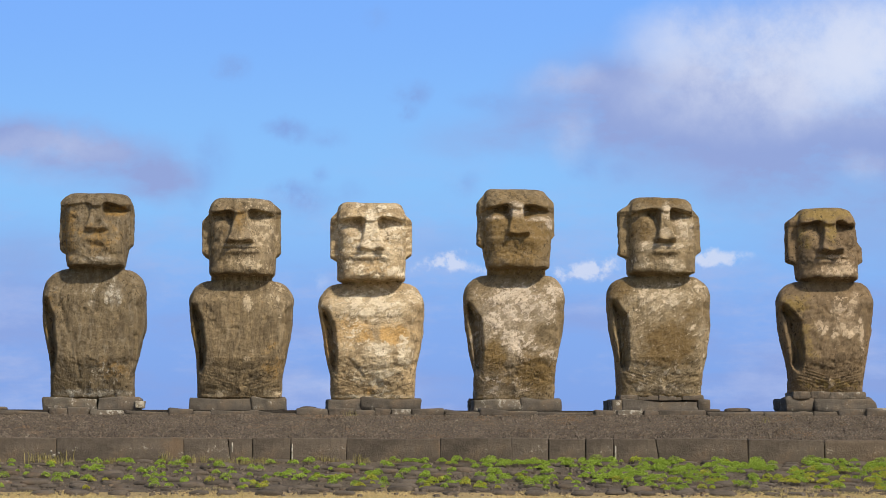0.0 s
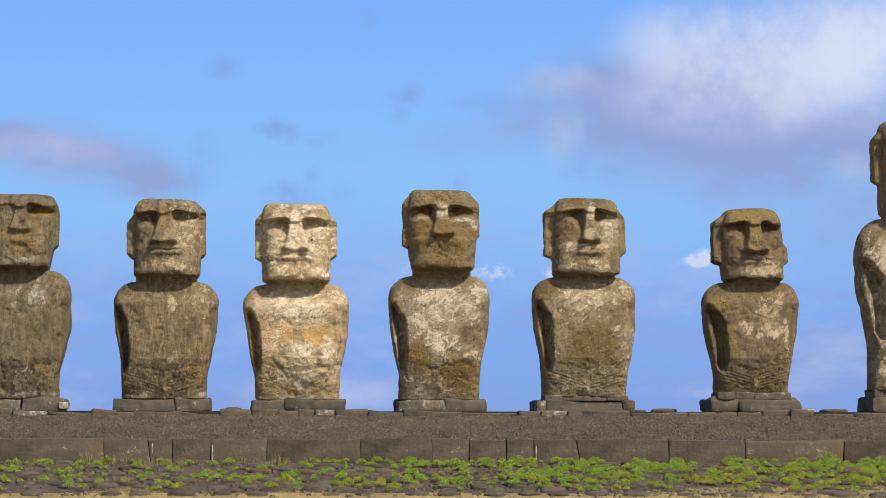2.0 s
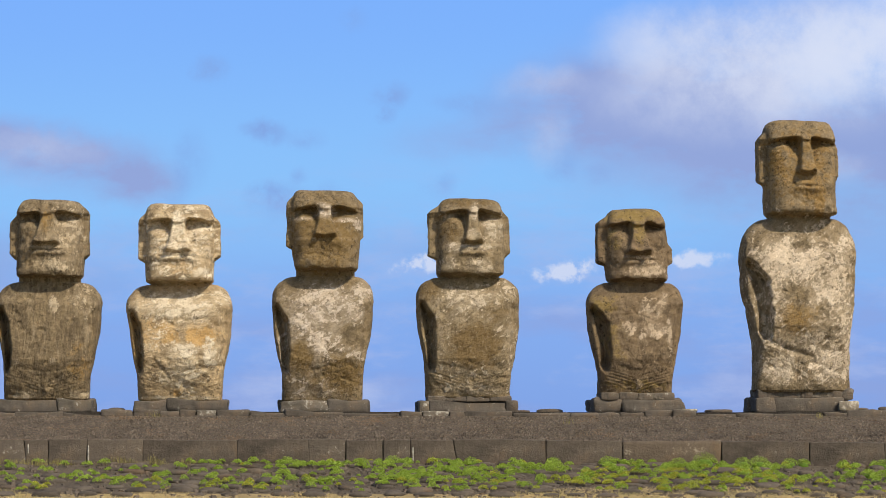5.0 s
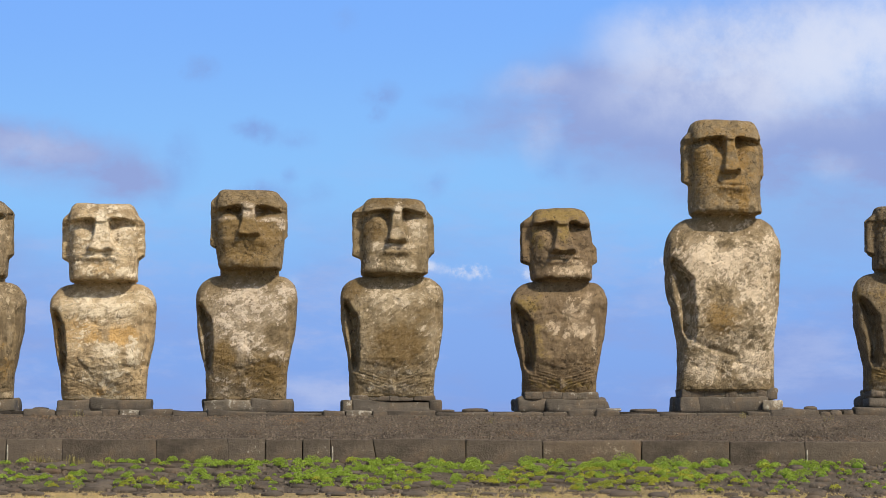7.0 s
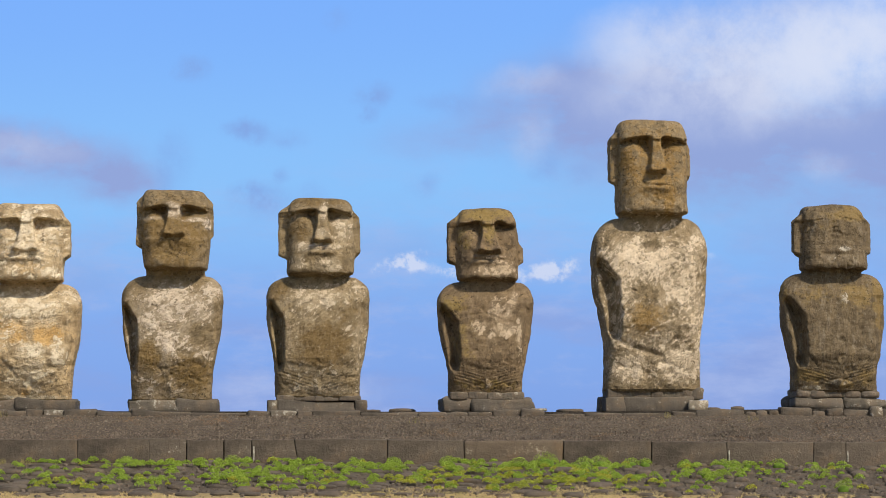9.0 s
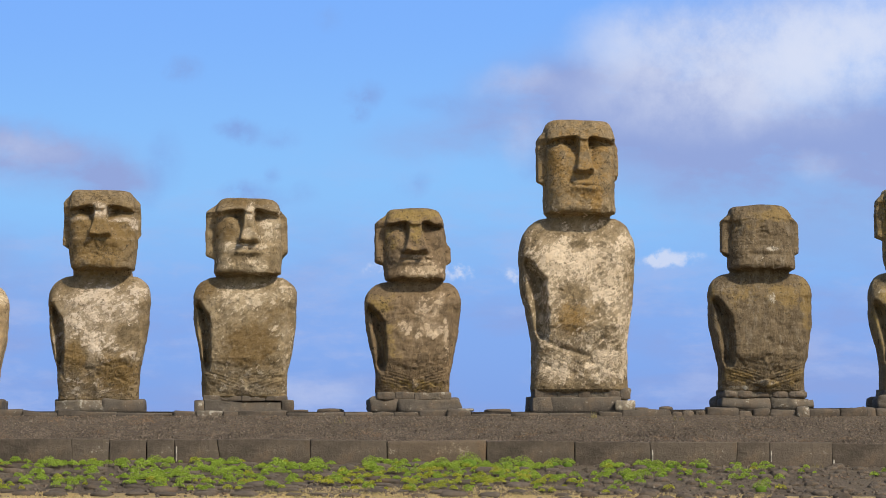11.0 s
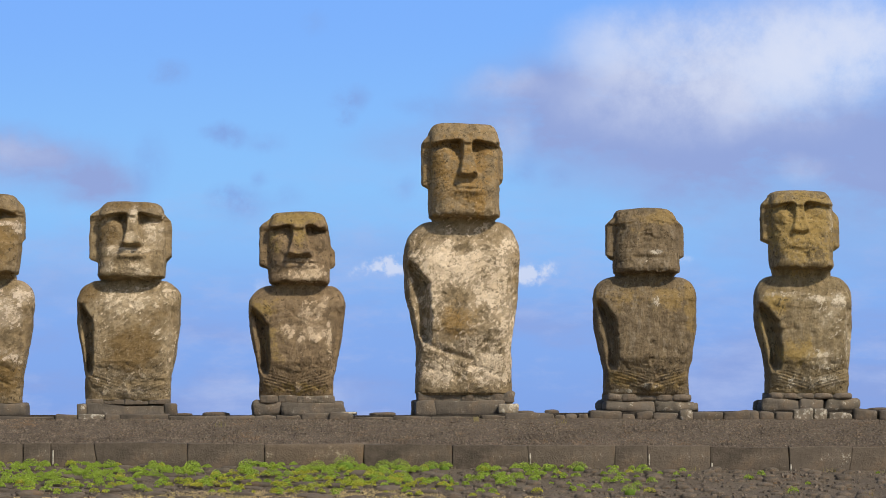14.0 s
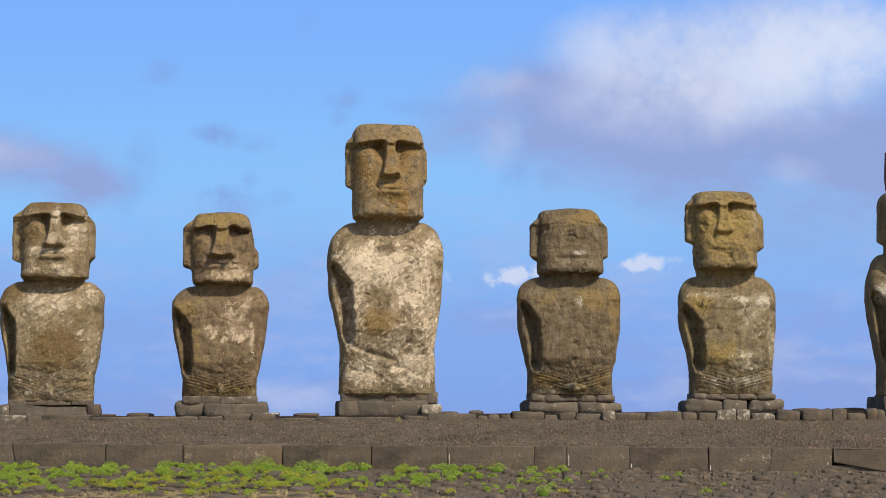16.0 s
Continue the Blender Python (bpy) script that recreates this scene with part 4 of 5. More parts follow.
M8 = dict(
    place=(19.983, 3.0), bearing=2.9, pedestal=(-1.229, 1.414, 2.811, 2.587),
    level=dict(top=5.114, brow=4.702, nose=3.958, mouth=3.789, chin=3.311, neck=3.227, shoulder=2.609, elbow=1.823, forearm=0.983, waist=0.592),
    span=dict(crown=(-0.854, 0.714), brow=(-0.893, 0.882), cheek=(-0.91, 0.938), jaw=(-0.882, 0.938), neck=(-0.826, 0.826), shoulder=(-1.453, 1.402), elbow=(-1.43, 1.386), forearm=(-1.246, 1.274), waist=(-1.162, 1.162), base=(-1.162, 1.162)),
    ears=((-1.106, 4.832, 3.744), (1.027, 4.748, 3.744)), nose=(0.014, 0.336, 0.0),
    lichen=[(0.3, 3.85, 0.15, 0.06, 0.95), (0.25, 2.5, 0.1, 0.15, 0.7), (-0.7, 0.08, 0.4, 0.05, 0.7), (0.05, 0.2, 0.25, 0.06, 0.6), (0.1, 3.6, 0.5, 0.1, 0.3)],
    ochre=[(0.5, 4.85, 0.4, 0.2, 1), (1.2, 2.5, 0.15, 0.7, 0.95), (0.6, 2.6, 0.5, 0.35, 0.75), (-0.5, 2.65, 0.5, 0.3, 0.6), (-1.4, 2.7, 0.15, 0.3, 0.9), (-0.7, 0.4, 0.5, 0.25, 0.75), (0.8, 0.4, 0.4, 0.25, 0.65), (0.3, 0.15, 0.2, 0.1, 1), (-0.3, 4.6, 0.4, 0.3, 0.4)],
    stain=[(0.55, 2.1, 0.5, 0.25, 0.5), (0, 3.6, 0.5, 0.12, 0.4), (-0.5, 1.9, 0.5, 0.4, 0.3)],
    recess=0.63, deep=0.85, gouges=[(-1.06, 2.2, -0.68, 1.66, 0.07, 0.09), (-0.73, 0.95, -0.6, 0.8, 0.05, 0.09), (-0.85, 4.55, -0.8, 4.1, 0.05, 0.05), (-0.3, 3.72, 0.5, 3.72, 0.05, 0.05)], bosses=[(0.1, 0.18, 0.3, 0.12, 0.05), (0, 4.55, 0.6, 0.35, 0.03), (0.1, 3.95, 0.45, 0.18, 0.03)])
M9 = dict(
    place=(24.415, 3.027), bearing=6.5, pedestal=(-1.328, 1.423, 2.87, 2.568),
    level=dict(top=5.6, brow=5.204, nose=4.4, mouth=4.061, chin=3.412, neck=3.231, shoulder=2.482, elbow=1.807, forearm=0.964, waist=0.571),
    span=dict(crown=(-1.002, 0.592), brow=(-1.075, 0.778), cheek=(-1.047, 0.806), jaw=(-0.963, 0.795), neck=(-0.924, 0.705), shoulder=(-1.429, 1.289), elbow=(-1.384, 1.266), forearm=(-1.188, 1.199), waist=(-1.131, 1.171), base=(-1.143, 1.143)),
    ears=((-1.233, 5.362, 4.174), (0.912, 5.023, 3.993)), nose=(-0.121, 0.253, 0.157),
    lichen=[(0.9, 2.5, 0.2, 0.2, 1.15), (-0.55, 2.7, 0.6, 0.07, 0.65), (0.35, 2.57, 0.5, 0.08, 0.75), (1.15, 1.6, 0.1, 0.8, 0.6), (0.6, 2.05, 0.4, 0.5, 0.45), (0.45, 0.9, 0.5, 0.3, 0.65), (-0.1, 0.3, 0.8, 0.2, 0.5), (0.6, 0.35, 0.3, 0.15, 0.85), (0.72, 4.9, 0.06, 0.5, 0.6)],
    ochre=[(-0.1, 4.5, 0.95, 1.0, 0.9), (-0.8, 2.5, 0.35, 0.35, 0.8), (-0.2, 1.1, 0.6, 0.35, 0.75), (-1.2, 1.8, 0.15, 0.7, 0.4)],
    stain=[(-0.15, 3.95, 0.42, 0.22, 0.55), (0.5, 3.7, 0.3, 0.25, 0.5), (-0.4, 1.9, 0.3, 0.3, 0.3)],
    recess=0.62, face=dict(eyes=(1.3, 1.1), lips=0.45, wings=0.8), gouges=[(-0.45, 3.95, -0.1, 3.88, 0.07, 0.05), (0.05, 4.12, 0.3, 4.02, 0.06, 0.05), (-0.4, 4.3, -0.35, 4.15, 0.06, 0.06)], bosses=[(0, 2.5, 0.9, 0.2, 0.03)])
M10 = dict(
    place=(29.686, 2.995), bearing=10.7, pedestal=(-1.186, 1.231, 2.973, 2.688),
    level=dict(top=5.67, brow=5.303, nose=4.485, mouth=4.316, chin=4.175, neck=3.922, shoulder=2.91, elbow=2.181, forearm=1.229, waist=0.865),
    span=dict(crown=(-0.979, 0.923), brow=(-1.063, 1.007), cheek=(-1.063, 1.007), jaw=(-0.979, 0.951), neck=(-0.923, 0.895), shoulder=(-1.455, 1.41), elbow=(-1.432, 1.388), forearm=(-1.242, 1.231), waist=(-1.175, 1.175), base=(-1.186, 1.186)),
    ears=((-1.108, 5.388, 4.192), (1.063, 5.388, 4.203)), nose=(-0.028, 0.325, 0.252),
    lichen=[(-0.84, 2.8, 0.34, 0.28, 0.8), (-0.34, 2.8, 0.67, 0.45, 0.7)],
    ochre=[(-0.17, 1.68, 0.67, 0.5, 0.5)])
M0 = dict(
    place=(-13.42, 2.862), bearing=-11.1, pedestal=(-1.217, 1.166, 2.842, 2.609),
    level=dict(top=5.289, brow=4.88, nose=4.063, mouth=3.91, chin=3.298, neck=3.146, shoulder=2.586, elbow=1.925, forearm=1.215, waist=0.81),
    span=dict(crown=(-0.811, 0.659), brow=(-0.887, 0.761), cheek=(-0.887, 0.761), jaw=(-0.837, 0.71), neck=(-0.761, 0.659), shoulder=(-1.293, 1.349), elbow=(-1.268, 1.318), forearm=(-1.09, 1.116), waist=(-1.065, 1.065), base=(-1.065, 1.065)),
    ears=((-1.014, 4.88, 3.808), (0.872, 4.88, 3.808)), nose=(-0.076, 0.314, 0.228),
    lichen=[(-0.1, 2.54, 0.46, 0.41, 0.5)],
    ochre=[(-0.1, 1.52, 0.51, 0.46, 0.5)])
BROWN, DARK, OCHRE = (0.28, 0.200, 0.108), (0.150, 0.108, 0.062), (0.33, 0.205, 0.070)
GREY = (0.55, 0.51, 0.43)
statue(M0, tuff("tuff_end", BROWN, DARK, OCHRE), "weathered brown volcanic tuff statue on a slab", seed=11, around=150, up=200)
statue(M1, tuff("tuff_brown_worn", (0.229, 0.175, 0.104), (0.119, 0.091, 0.057), (0.317, 0.196, 0.067), GREY, 1.2, 0.5, 1.2), "worn olive-brown stone statue with eroded square face", seed=12, worn=0.45, fingers=0.1)
statue(M2, tuff("tuff_brown_scabbed", (0.264, 0.198, 0.114), (0.130, 0.097, 0.059), OCHRE, (0.570, 0.468, 0.326), 1.3, 0.7), "brown stone statue with flaking pale crust on its face", seed=13, fingers=0.7)
statue(M3, tuff("tuff_pale", (0.513, 0.377, 0.213), (0.176, 0.127, 0.076), (0.570, 0.353, 0.134), (0.836, 0.726, 0.547), 0.35, 0.25), "pale cream stone statue with sharply carved nose", seed=14, fingers=0.35)
statue(M4, tuff("tuff_white_chest", (0.286, 0.214, 0.122), (0.141, 0.105, 0.062), (0.216, 0.141, 0.053), (0.684, 0.583, 0.470), 0.55, 0.2, 1.1), "brown stone statue with grey-white lichen over its chest", seed=15, fingers=0.05)
statue(M5, tuff("tuff_mottled", (0.299, 0.226, 0.129), (0.141, 0.106, 0.065), (0.176, 0.116, 0.048), (0.665, 0.563, 0.422), 0.7, 0.35), "mottled brown stone statue with white lichen on nose and cheek", seed=16, fingers=0.8)
statue(M6, tuff("tuff_small", (0.231, 0.164, 0.096), (0.113, 0.082, 0.051), (0.290, 0.205, 0.071), (0.589, 0.468, 0.336), 0.9, 0.3), "short brown stone statue with pale blotched chest", seed=17, yaw=5.0)
statue(M7, tuff("tuff_tall", (0.286, 0.214, 0.122), (0.136, 0.103, 0.062), (0.273, 0.168, 0.055), (0.779, 0.649, 0.490), 0.75, 0.25, 1.1), "tallest stone statue with dark ochre head and whitish torso", seed=18, up=430, yaw=6.0)
statue(M8, tuff("tuff_faceless", (0.190, 0.143, 0.087), (0.106, 0.080, 0.050), (0.255, 0.177, 0.071), GREY, 1.25, 0.5), "dark brown stone statue whose face has weathered away", seed=19, worn=0.95, fingers=1.0)
statue(M9, tuff("tuff_ochre", (0.255, 0.197, 0.112), (0.128, 0.098, 0.058), (0.317, 0.223, 0.076), (0.627, 0.563, 0.451), 0.9, 0.35), "ochre-brown stone statue with blurred mouth and white shoulder patch", seed=20, worn=0.3)
statue(M10, tuff("tuff_crowned", (0.211, 0.164, 0.095), DARK, OCHRE), "dark brown stone statue carrying a red stone topknot", seed=21, around=150, up=200)

# the red scoria cylinder that rests on the last statue's head
def topknot(spec):
    px, pz = spec["place"]
    z0 = pz + spec["level"]["top"] - 0.03
    ang, rows = np.linspace(0, 2 * math.pi, 40, endpoint=False), []
    for z, r in ((0.0, 0.2), (0.0, 0.83), (0.06, 0.92), (0.4, 0.95), (0.8, 0.95), (1.1, 0.92), (1.16, 0.8), (1.18, 0.3), (1.18, 0.01)):
        p = np.stack([np.cos(ang) * r, np.sin(ang) * r * 0.9, np.full(40, z)], 1)
        rows.append(p + 0.05 * np.stack([np.cos(ang), np.sin(ang), 0 * ang], 1) * fbm(p + 3, 2.5, 3)[:, None])
    v = np.concatenate(rows)
    idx = np.arange(len(v)).reshape(-1, 40)
    nxt = np.roll(idx, -1, axis=1)
    f = np.stack([idx[:-1], nxt[:-1], nxt[1:], idx[1:]], -1).reshape(-1, 4)
    ob = new("topknot", mesh_of("topknot", v, f, basalt("red_scoria", (0.12, 0.055, 0.045), (0.3, 0.25, 0.2), -0.05)))
    ob.location = (px + 0.05, 64.41 + 3.85 + 0.047 * px - 0.15, z0)
    tagged(ob, "dark red scoria cylinder resting on a statue's head", "topknot")


topknot(M10)


# ---- pedestals: squared or worn slabs, some with a course of chocking stones above ----
def pedestal(spec, seed, cuts, pale, worn, cobbles, label, right=None):
    """cuts: joints between the front slabs; pale: which of them are lichened; worn: radius of their edges; cobbles: rounded chocking stones."""
    rnd = random.Random(seed)
    px, pz = spec["place"]
    xl, xr, z1, _ = spec["pedestal"]
    xr = xr if right is None else right
    z0 = 2.38 + settle(px, 2.4)
    base = new("pedestal")
    base.matrix_basis = Matrix.Translation((px, 64.41 + 3.85 + 0.047 * px, z0)) @ Matrix.Rotation(radians(5), 4, "Z")
    ends = [xl, *cuts, xr]
    hgt = z1 - z0
    for row, (y, d) in enumerate(((-0.22, 0.88), (0.62, 0.85))):
        for i, (a, b) in enumerate(zip(ends, ends[1:])):
            hh = hgt * rnd.uniform(0.96, 1.03)
            mat = MAT_FLECK if row == 0 and i in pale else MAT_PED
            me = block_mesh("base_slab", (b - a - 0.006, d * rnd.uniform(0.95, 1.05), hh), worn, min(0.055 + worn * 0.3, 0.10 * (b - a)), rnd.random() * 50, mat)
            child("base_slab", me, base, Matrix.Translation(((a + b) / 2, y + rnd.uniform(-0.05, 0.05), hh / 2)) @ Matrix.Rotation(rnd.uniform(-0.02, 0.02), 4, "Y"), "lichen-whitened slab" if mat is MAT_FLECK else "")
    gap = pz - z1
    if gap > 0.03:
        x = spec["span"]["base"][0] + 0.02
        while x < spec["span"]["base"][1] - 0.1:
            w = rnd.uniform(0.32, 0.66)
            if x + w > spec["span"]["base"][1] - 0.3:
                w = spec["span"]["base"][1] - x
            if cobbles:
                me = stone_mesh("chock_stone", (w + 0.05, 0.72, gap * rnd.uniform(1.15, 1.4)), 4.2, 6, 0.13, rnd.random() * 50, MAT_COBBLE)
            else:
                me = block_mesh("chock_stone", (w, 0.7, gap * rnd.uniform(1.3, 1.45)), min(0.05, gap * 0.25), min(0.05, gap * 0.22), rnd.random() * 50, MAT_PED)
            child("chock_stone", me, base, Matrix.Translation((x + w / 2, -0.27 + rnd.uniform(-0.05, 0.03), hgt + gap * rnd.uniform(0.40, 0.50))), "rounded grey cobble" if cobbles else "")
            x += w + (0.0 if cobbles else 0.01)
        lo, hi = spec["span"]["base"]
        me = block_mesh("packing", (hi - lo - 0.1, 1.2, gap + 0.03), 0.03, 0.03, seed, MAT_MORTAR)
        child("packing", me, base, Matrix.Translation(((lo + hi) / 2, 0.0, hgt + gap / 2)), "grey-brown mortar between the stones")
    tagged(base, label, "pedestal", "pedestals of the statues")


PLAIN, COURSED = "low pedestal of dark basalt slabs under a statue", "basalt slab pedestal with a course of flat stones on it"
pedestal(M0, 40, (0.3,), (), 0.035, False, PLAIN)
pedestal(M1, 41, (0.15,), (0,), 0.035, False, "low basalt slab pedestal flecked with white lichen")
pedestal(M2, 42, (0.32,), (1,), 0.03, False, PLAIN)
pedestal(M3, 43, (-0.33,), (), 0.05, False, "low pedestal of two worn dark basalt slabs")
pedestal(M4, 44, (0.15,), (0,), 0.05, False, "low pedestal of one whitened and one dark slab")
pedestal(M5, 45, (-1.08, 1.0), (0,), 0.03, False, COURSED)
pedestal(M6, 46, (-0.42,), (), 0.10, False, "worn basalt slab pedestal with a course of irregular stones")
pedestal(M7, 47, (-0.86,), (), 0.04, False, COURSED, 1.04)
pedestal(M8, 48, (0.15,), (1,), 0.11, True, "rounded basalt pedestal topped by smooth grey cobbles")
pedestal(M9, 49, (-0.3, 0.37), (2,), 0.10, True, "pedestal of three worn slabs topped by flat cobbles")
pedestal(M10, 50, (0.2,), (), 0.035, False, PLAIN)

# ---- loose slabs lying on the platform top between the pedestals ----
rnd = random.Random(8)
for i in range(46):
    x = -14 + 46 * i / 45 + rnd.uniform(-0.4, 0.4)
    size = (rnd.uniform(0.3, 0.8), rnd.uniform(0.4, 0.7), rnd.uniform(0.07, 0.13))
    if min(abs(x - sp["place"][0]) for sp in (M0, M1, M2, M3, M4, M5, M6, M7, M8, M9, M10)) < 1.5 or i % 5 > 2:
        continue
    ob = new("flat_stone", stone_mesh("flat_stone", size, 4, 6, 0.20, i * 1.7, MAT_LEDGE))
    ob.matrix_basis = Matrix.Translation(grown(x, rnd.uniform(3.9, 4.8), 2.41 + size[2] * 0.28)) @ Matrix.Rotation(rnd.uniform(-0.2, 0.2), 4, "Z")
    tagged(ob, "flat dark basalt slab lying on the platform top", "stone", "loose slabs on the platform")

# ---- pale broken blocks beside the pedestals ----
for x, y, z, size, word in ((16.35, 3.25, 2.53, (0.52, 0.5, 0.26), "whitish squared block wedged beside the tallest statue's pedestal"), (12.02, 3.1, 2.455, (0.42, 0.3, 0.07), "thin pale flake of stone lying on the ledge"),
                            (-7.95, 3.3, 2.54, (0.25, 0.4, 0.2), "small whitish stone at a pedestal's end")):
    ob = new("pale_block", block_mesh("pale_block", size, 0.03, 0.035, x, MAT_PALE))
    ob.matrix_basis = Matrix.Translation(grown(x, y, z))
    tagged(ob, word, "stone", "pale blocks on the platform")

# ---- the front edge of the platform top: a course of low blocks ----
ledge = tagged(new("ledge"), "course of rough basalt blocks edging the platform top", "ledge", kind="structure")
ledge.matrix_basis = AHU @ Matrix.Translation((0, 2.86, 2.255))
rnd = random.Random(3)
x = -18.0
while x < 36:
    w = rnd.choice((rnd.uniform(0.35, 0.8), rnd.uniform(0.8, 1.6)))
    if x > 16.8:
        w *= 0.62
    hgt = 0.175 + rnd.uniform(-0.07, 0.05) + settle(x, 2.4) * rnd.uniform(0.75, 1.05)
    soft = rnd.uniform(0.025, 0.05) if x < 16.8 else rnd.uniform(0.05, 0.09)
    me = block_mesh("stone", (w - 0.015, rnd.uniform(0.42, 0.55), hgt), soft, 0.045, rnd.random() * 60, MAT_FLECK if 23.9 < x < 25.4 or -11.6 < x < -10.9 or rnd.random() < 0.05 else MAT_LEDGE)
    child("stone", me, ledge, Matrix.Translation((x + w / 2, rnd.uniform(-0.05, 0.04), hgt / 2 - 0.02)) @ Matrix.Rotation(rnd.uniform(-0.07, 0.07), 4, "Z") @ Matrix.Rotation(rnd.uniform(-0.05, 0.05), 4, "Y"))
    x += w

# ---- the retaining wall: long dressed slabs set on edge ----
wall = tagged(new("wall_front", slab_strip("wall_front", [(0.16, 0.5), (0.16, 1.55), (0.40, 1.58), (0.40, 0.5)], -22, 40, MAT_CORE)),
              "low retaining wall of long dressed basalt slabs", "wall", kind="structure")
JOINTS = (-18.5, -16.2, -14.3, -12.0, -9.8, -6.6, -5.43, -4.85, -3.88, -2.47, -0.07, 1.75, 2.7, 3.65, 4.36, 5.51, 7.84, 9.81, 12.36, 14.65, 16.6, 18.86, 19.7, 21.33, 23.39, 25.0, 26.66, 29.4, 31.6, 34.0, 36.5)
LEANING = {-5.43: 0.10, 5.51: 0.13, 14.65: 0.0, 25.0: -0.12}
rnd = random.Random(21)
for a, b in zip(JOINTS, JOINTS[1:]):
    hgt = 0.74 + rnd.uniform(-0.02, 0.02)
    size = (b - a - 0.006, 0.36, hgt)
    p, f = block_points(size, 0.065 if a == 9.81 else 0.024, 0.026, rnd.random() * 70)
    low = 0.5 - p[:, 2] / hgt
    p[:, 0] += np.where(p[:, 0] < 0, LEANING.get(a, 0.0), LEANING.get(b, 0.0)) * (low - 0.5)
    if a == 26.66:   # its lower corner is cut away
        p[:, 2] = np.where((p[:, 2] < 0), p[:, 2] + np.clip(0.62 - (p[:, 0] + size[0] / 2), 0, 0.55) * 0.42 + 0.12, p[:, 2])
    me = mesh_of("slab", p, f, MAT_WALL_TAN if a == 9.81 else MAT_WALL_PALE if a in (-9.8, -6.6, 1.75, 3.65, 23.39) else MAT_WALL)
    mid = (a + b) / 2
    # joints are known along the world's x, a hair shorter than along the wall
    child("slab", me, wall, AHU @ Matrix.Translation((mid * 1.0011, 0.12 + rnd.uniform(-0.012, 0.012), 1.655 - hgt / 2 + rnd.uniform(-0.012, 0.012) + settle(mid, 1.6))))

me = block_mesh("stone", (2.9, 0.3, 0.34), 0.03, 0.03, 4.4, MAT_WALL_PALE)
child("stone", me, wall, AHU @ Matrix.Translation((27.9, 0.17, 1.03 + settle(27.9, 1.0))))

# thin crusts of white lichen on the wall's face: spots, and streaks beside some joints
for i, (x, z, w, h) in enumerate(((-9.86, 1.20, 0.08, 0.07), (-9.74, 1.27, 0.05, 0.05), (-9.93, 1.31, 0.05, 0.05), (-3.84, 1.30, 0.04, 0.42), (-5.36, 1.42, 0.04, 0.25),
                                  (4.42, 1.28, 0.04, 0.40), (16.66, 1.30, 0.04, 0.30), (21.38, 1.10, 0.04, 0.26), (23.44, 1.05, 0.04, 0.30), (19.75, 1.30, 0.03, 0.30))):
    me = stone_mesh("lichen_crust", (w, 0.026, h), 3.2, 4, 0.12, i * 2.3, MAT_LICHEN)
    child("lichen_crust", me, wall, AHU @ Matrix.Translation((x * 1.0011, -0.062, z + settle(x, 1.6))), "thin whitish lichen crust")

# ---- scoria gravel on the ramp ----
nrs = np.random.RandomState(4)
def pebble_points(seed):
    """A small angular stone: a jittered box of eight corners."""
    v, f = CUBES[1]
    jog = np.random.RandomState(seed).uniform(0.55, 1.0, v.shape)
    return v * jog * np.array((0.5, 0.42, 0.36)), f


PEBBLES = [pebble_points(k) for k in range(8)]


def ramp_height(y):
    return np.interp(y, (0.1, 0.3, 1.0, 1.8, 2.70), (1.64, 1.645, 1.82, 2.05, 2.30))


rows = []
for i in range(56000):
    x, y = nrs.uniform(-16, 34), nrs.uniform(0.12, 2.62)
    sz = 0.020 + 0.055 * nrs.rand() ** 4
    w = grown(x, y, float(ramp_height(y)) + sz * 0.15)
    rows.append((w.x, w.y, w.z, sz * 1.2, sz, sz, nrs.uniform(0, 6.3), i))
gravel = child("gravel", scatter("gravel", PEBBLES, rows, MAT_GRAVEL, True), ramp)
tagged(gravel, "loose brown scoria pebbles", kind="stuff")

# ---- boulders set in rows in the apron ----
BOULDERS = [stone_points((1, 0.9, 0.85), 2.7, 4, 0.12, 20 + k * 5.1) for k in range(6)]
boulder_meshes = [mesh_of("stone", v, f, MAT_BOULDER) for v, f in BOULDERS]


def apron_height(y):
    return float(np.interp(y, (-7.0, -5.2, -5.0, -2.5, 0.1), (0.13, 0.385, 0.405, 0.735, 1.06)))


near, rest = [], []
for j in range(12):
    y = -0.20 - 0.52 * j
    x = -17 + (j % 2) * 0.4
    while x < 33:
        w = rnd.uniform(0.34, 0.66) if x < 13 else rnd.uniform(0.24, 0.44)
        yy = y + rnd.uniform(-0.10, 0.10)
        flat = 1.15 if x > 13 else 0.70
        if rnd.random() < (0.74 if x > 12 else 0.75) and (x > 13.5 or yy > -5.7):
            row = (x, yy, apron_height(yy) + 0.004, w, w * rnd.uniform(0.8, 1.0), w * flat * rnd.uniform(0.42, 0.62), rnd.uniform(-0.3, 0.3), rnd.randrange(6))
            (near if 14 < x < 29 and yy > -5 and len(near) < 300 else rest).append(row)
        x += w + rnd.uniform(0.15, 0.60)
for x, y, z, sx, sy, sz, turn, kind in near:
    w = grown(x, y, z)
    child("stone", boulder_meshes[kind], apron, Matrix.Translation(w) @ Matrix.Rotation(turn, 4, "Z") @ Matrix.Diagonal((sx, sy, sz, 1)))
rest = [(*grown(r[0], r[1], r[2]), *r[3:]) for r in rest]
tagged(child("boulders", scatter("boulders", BOULDERS, rest, MAT_BOULDERS), apron), "rounded dark beach boulders set in rows", kind="stuff")
rows = []
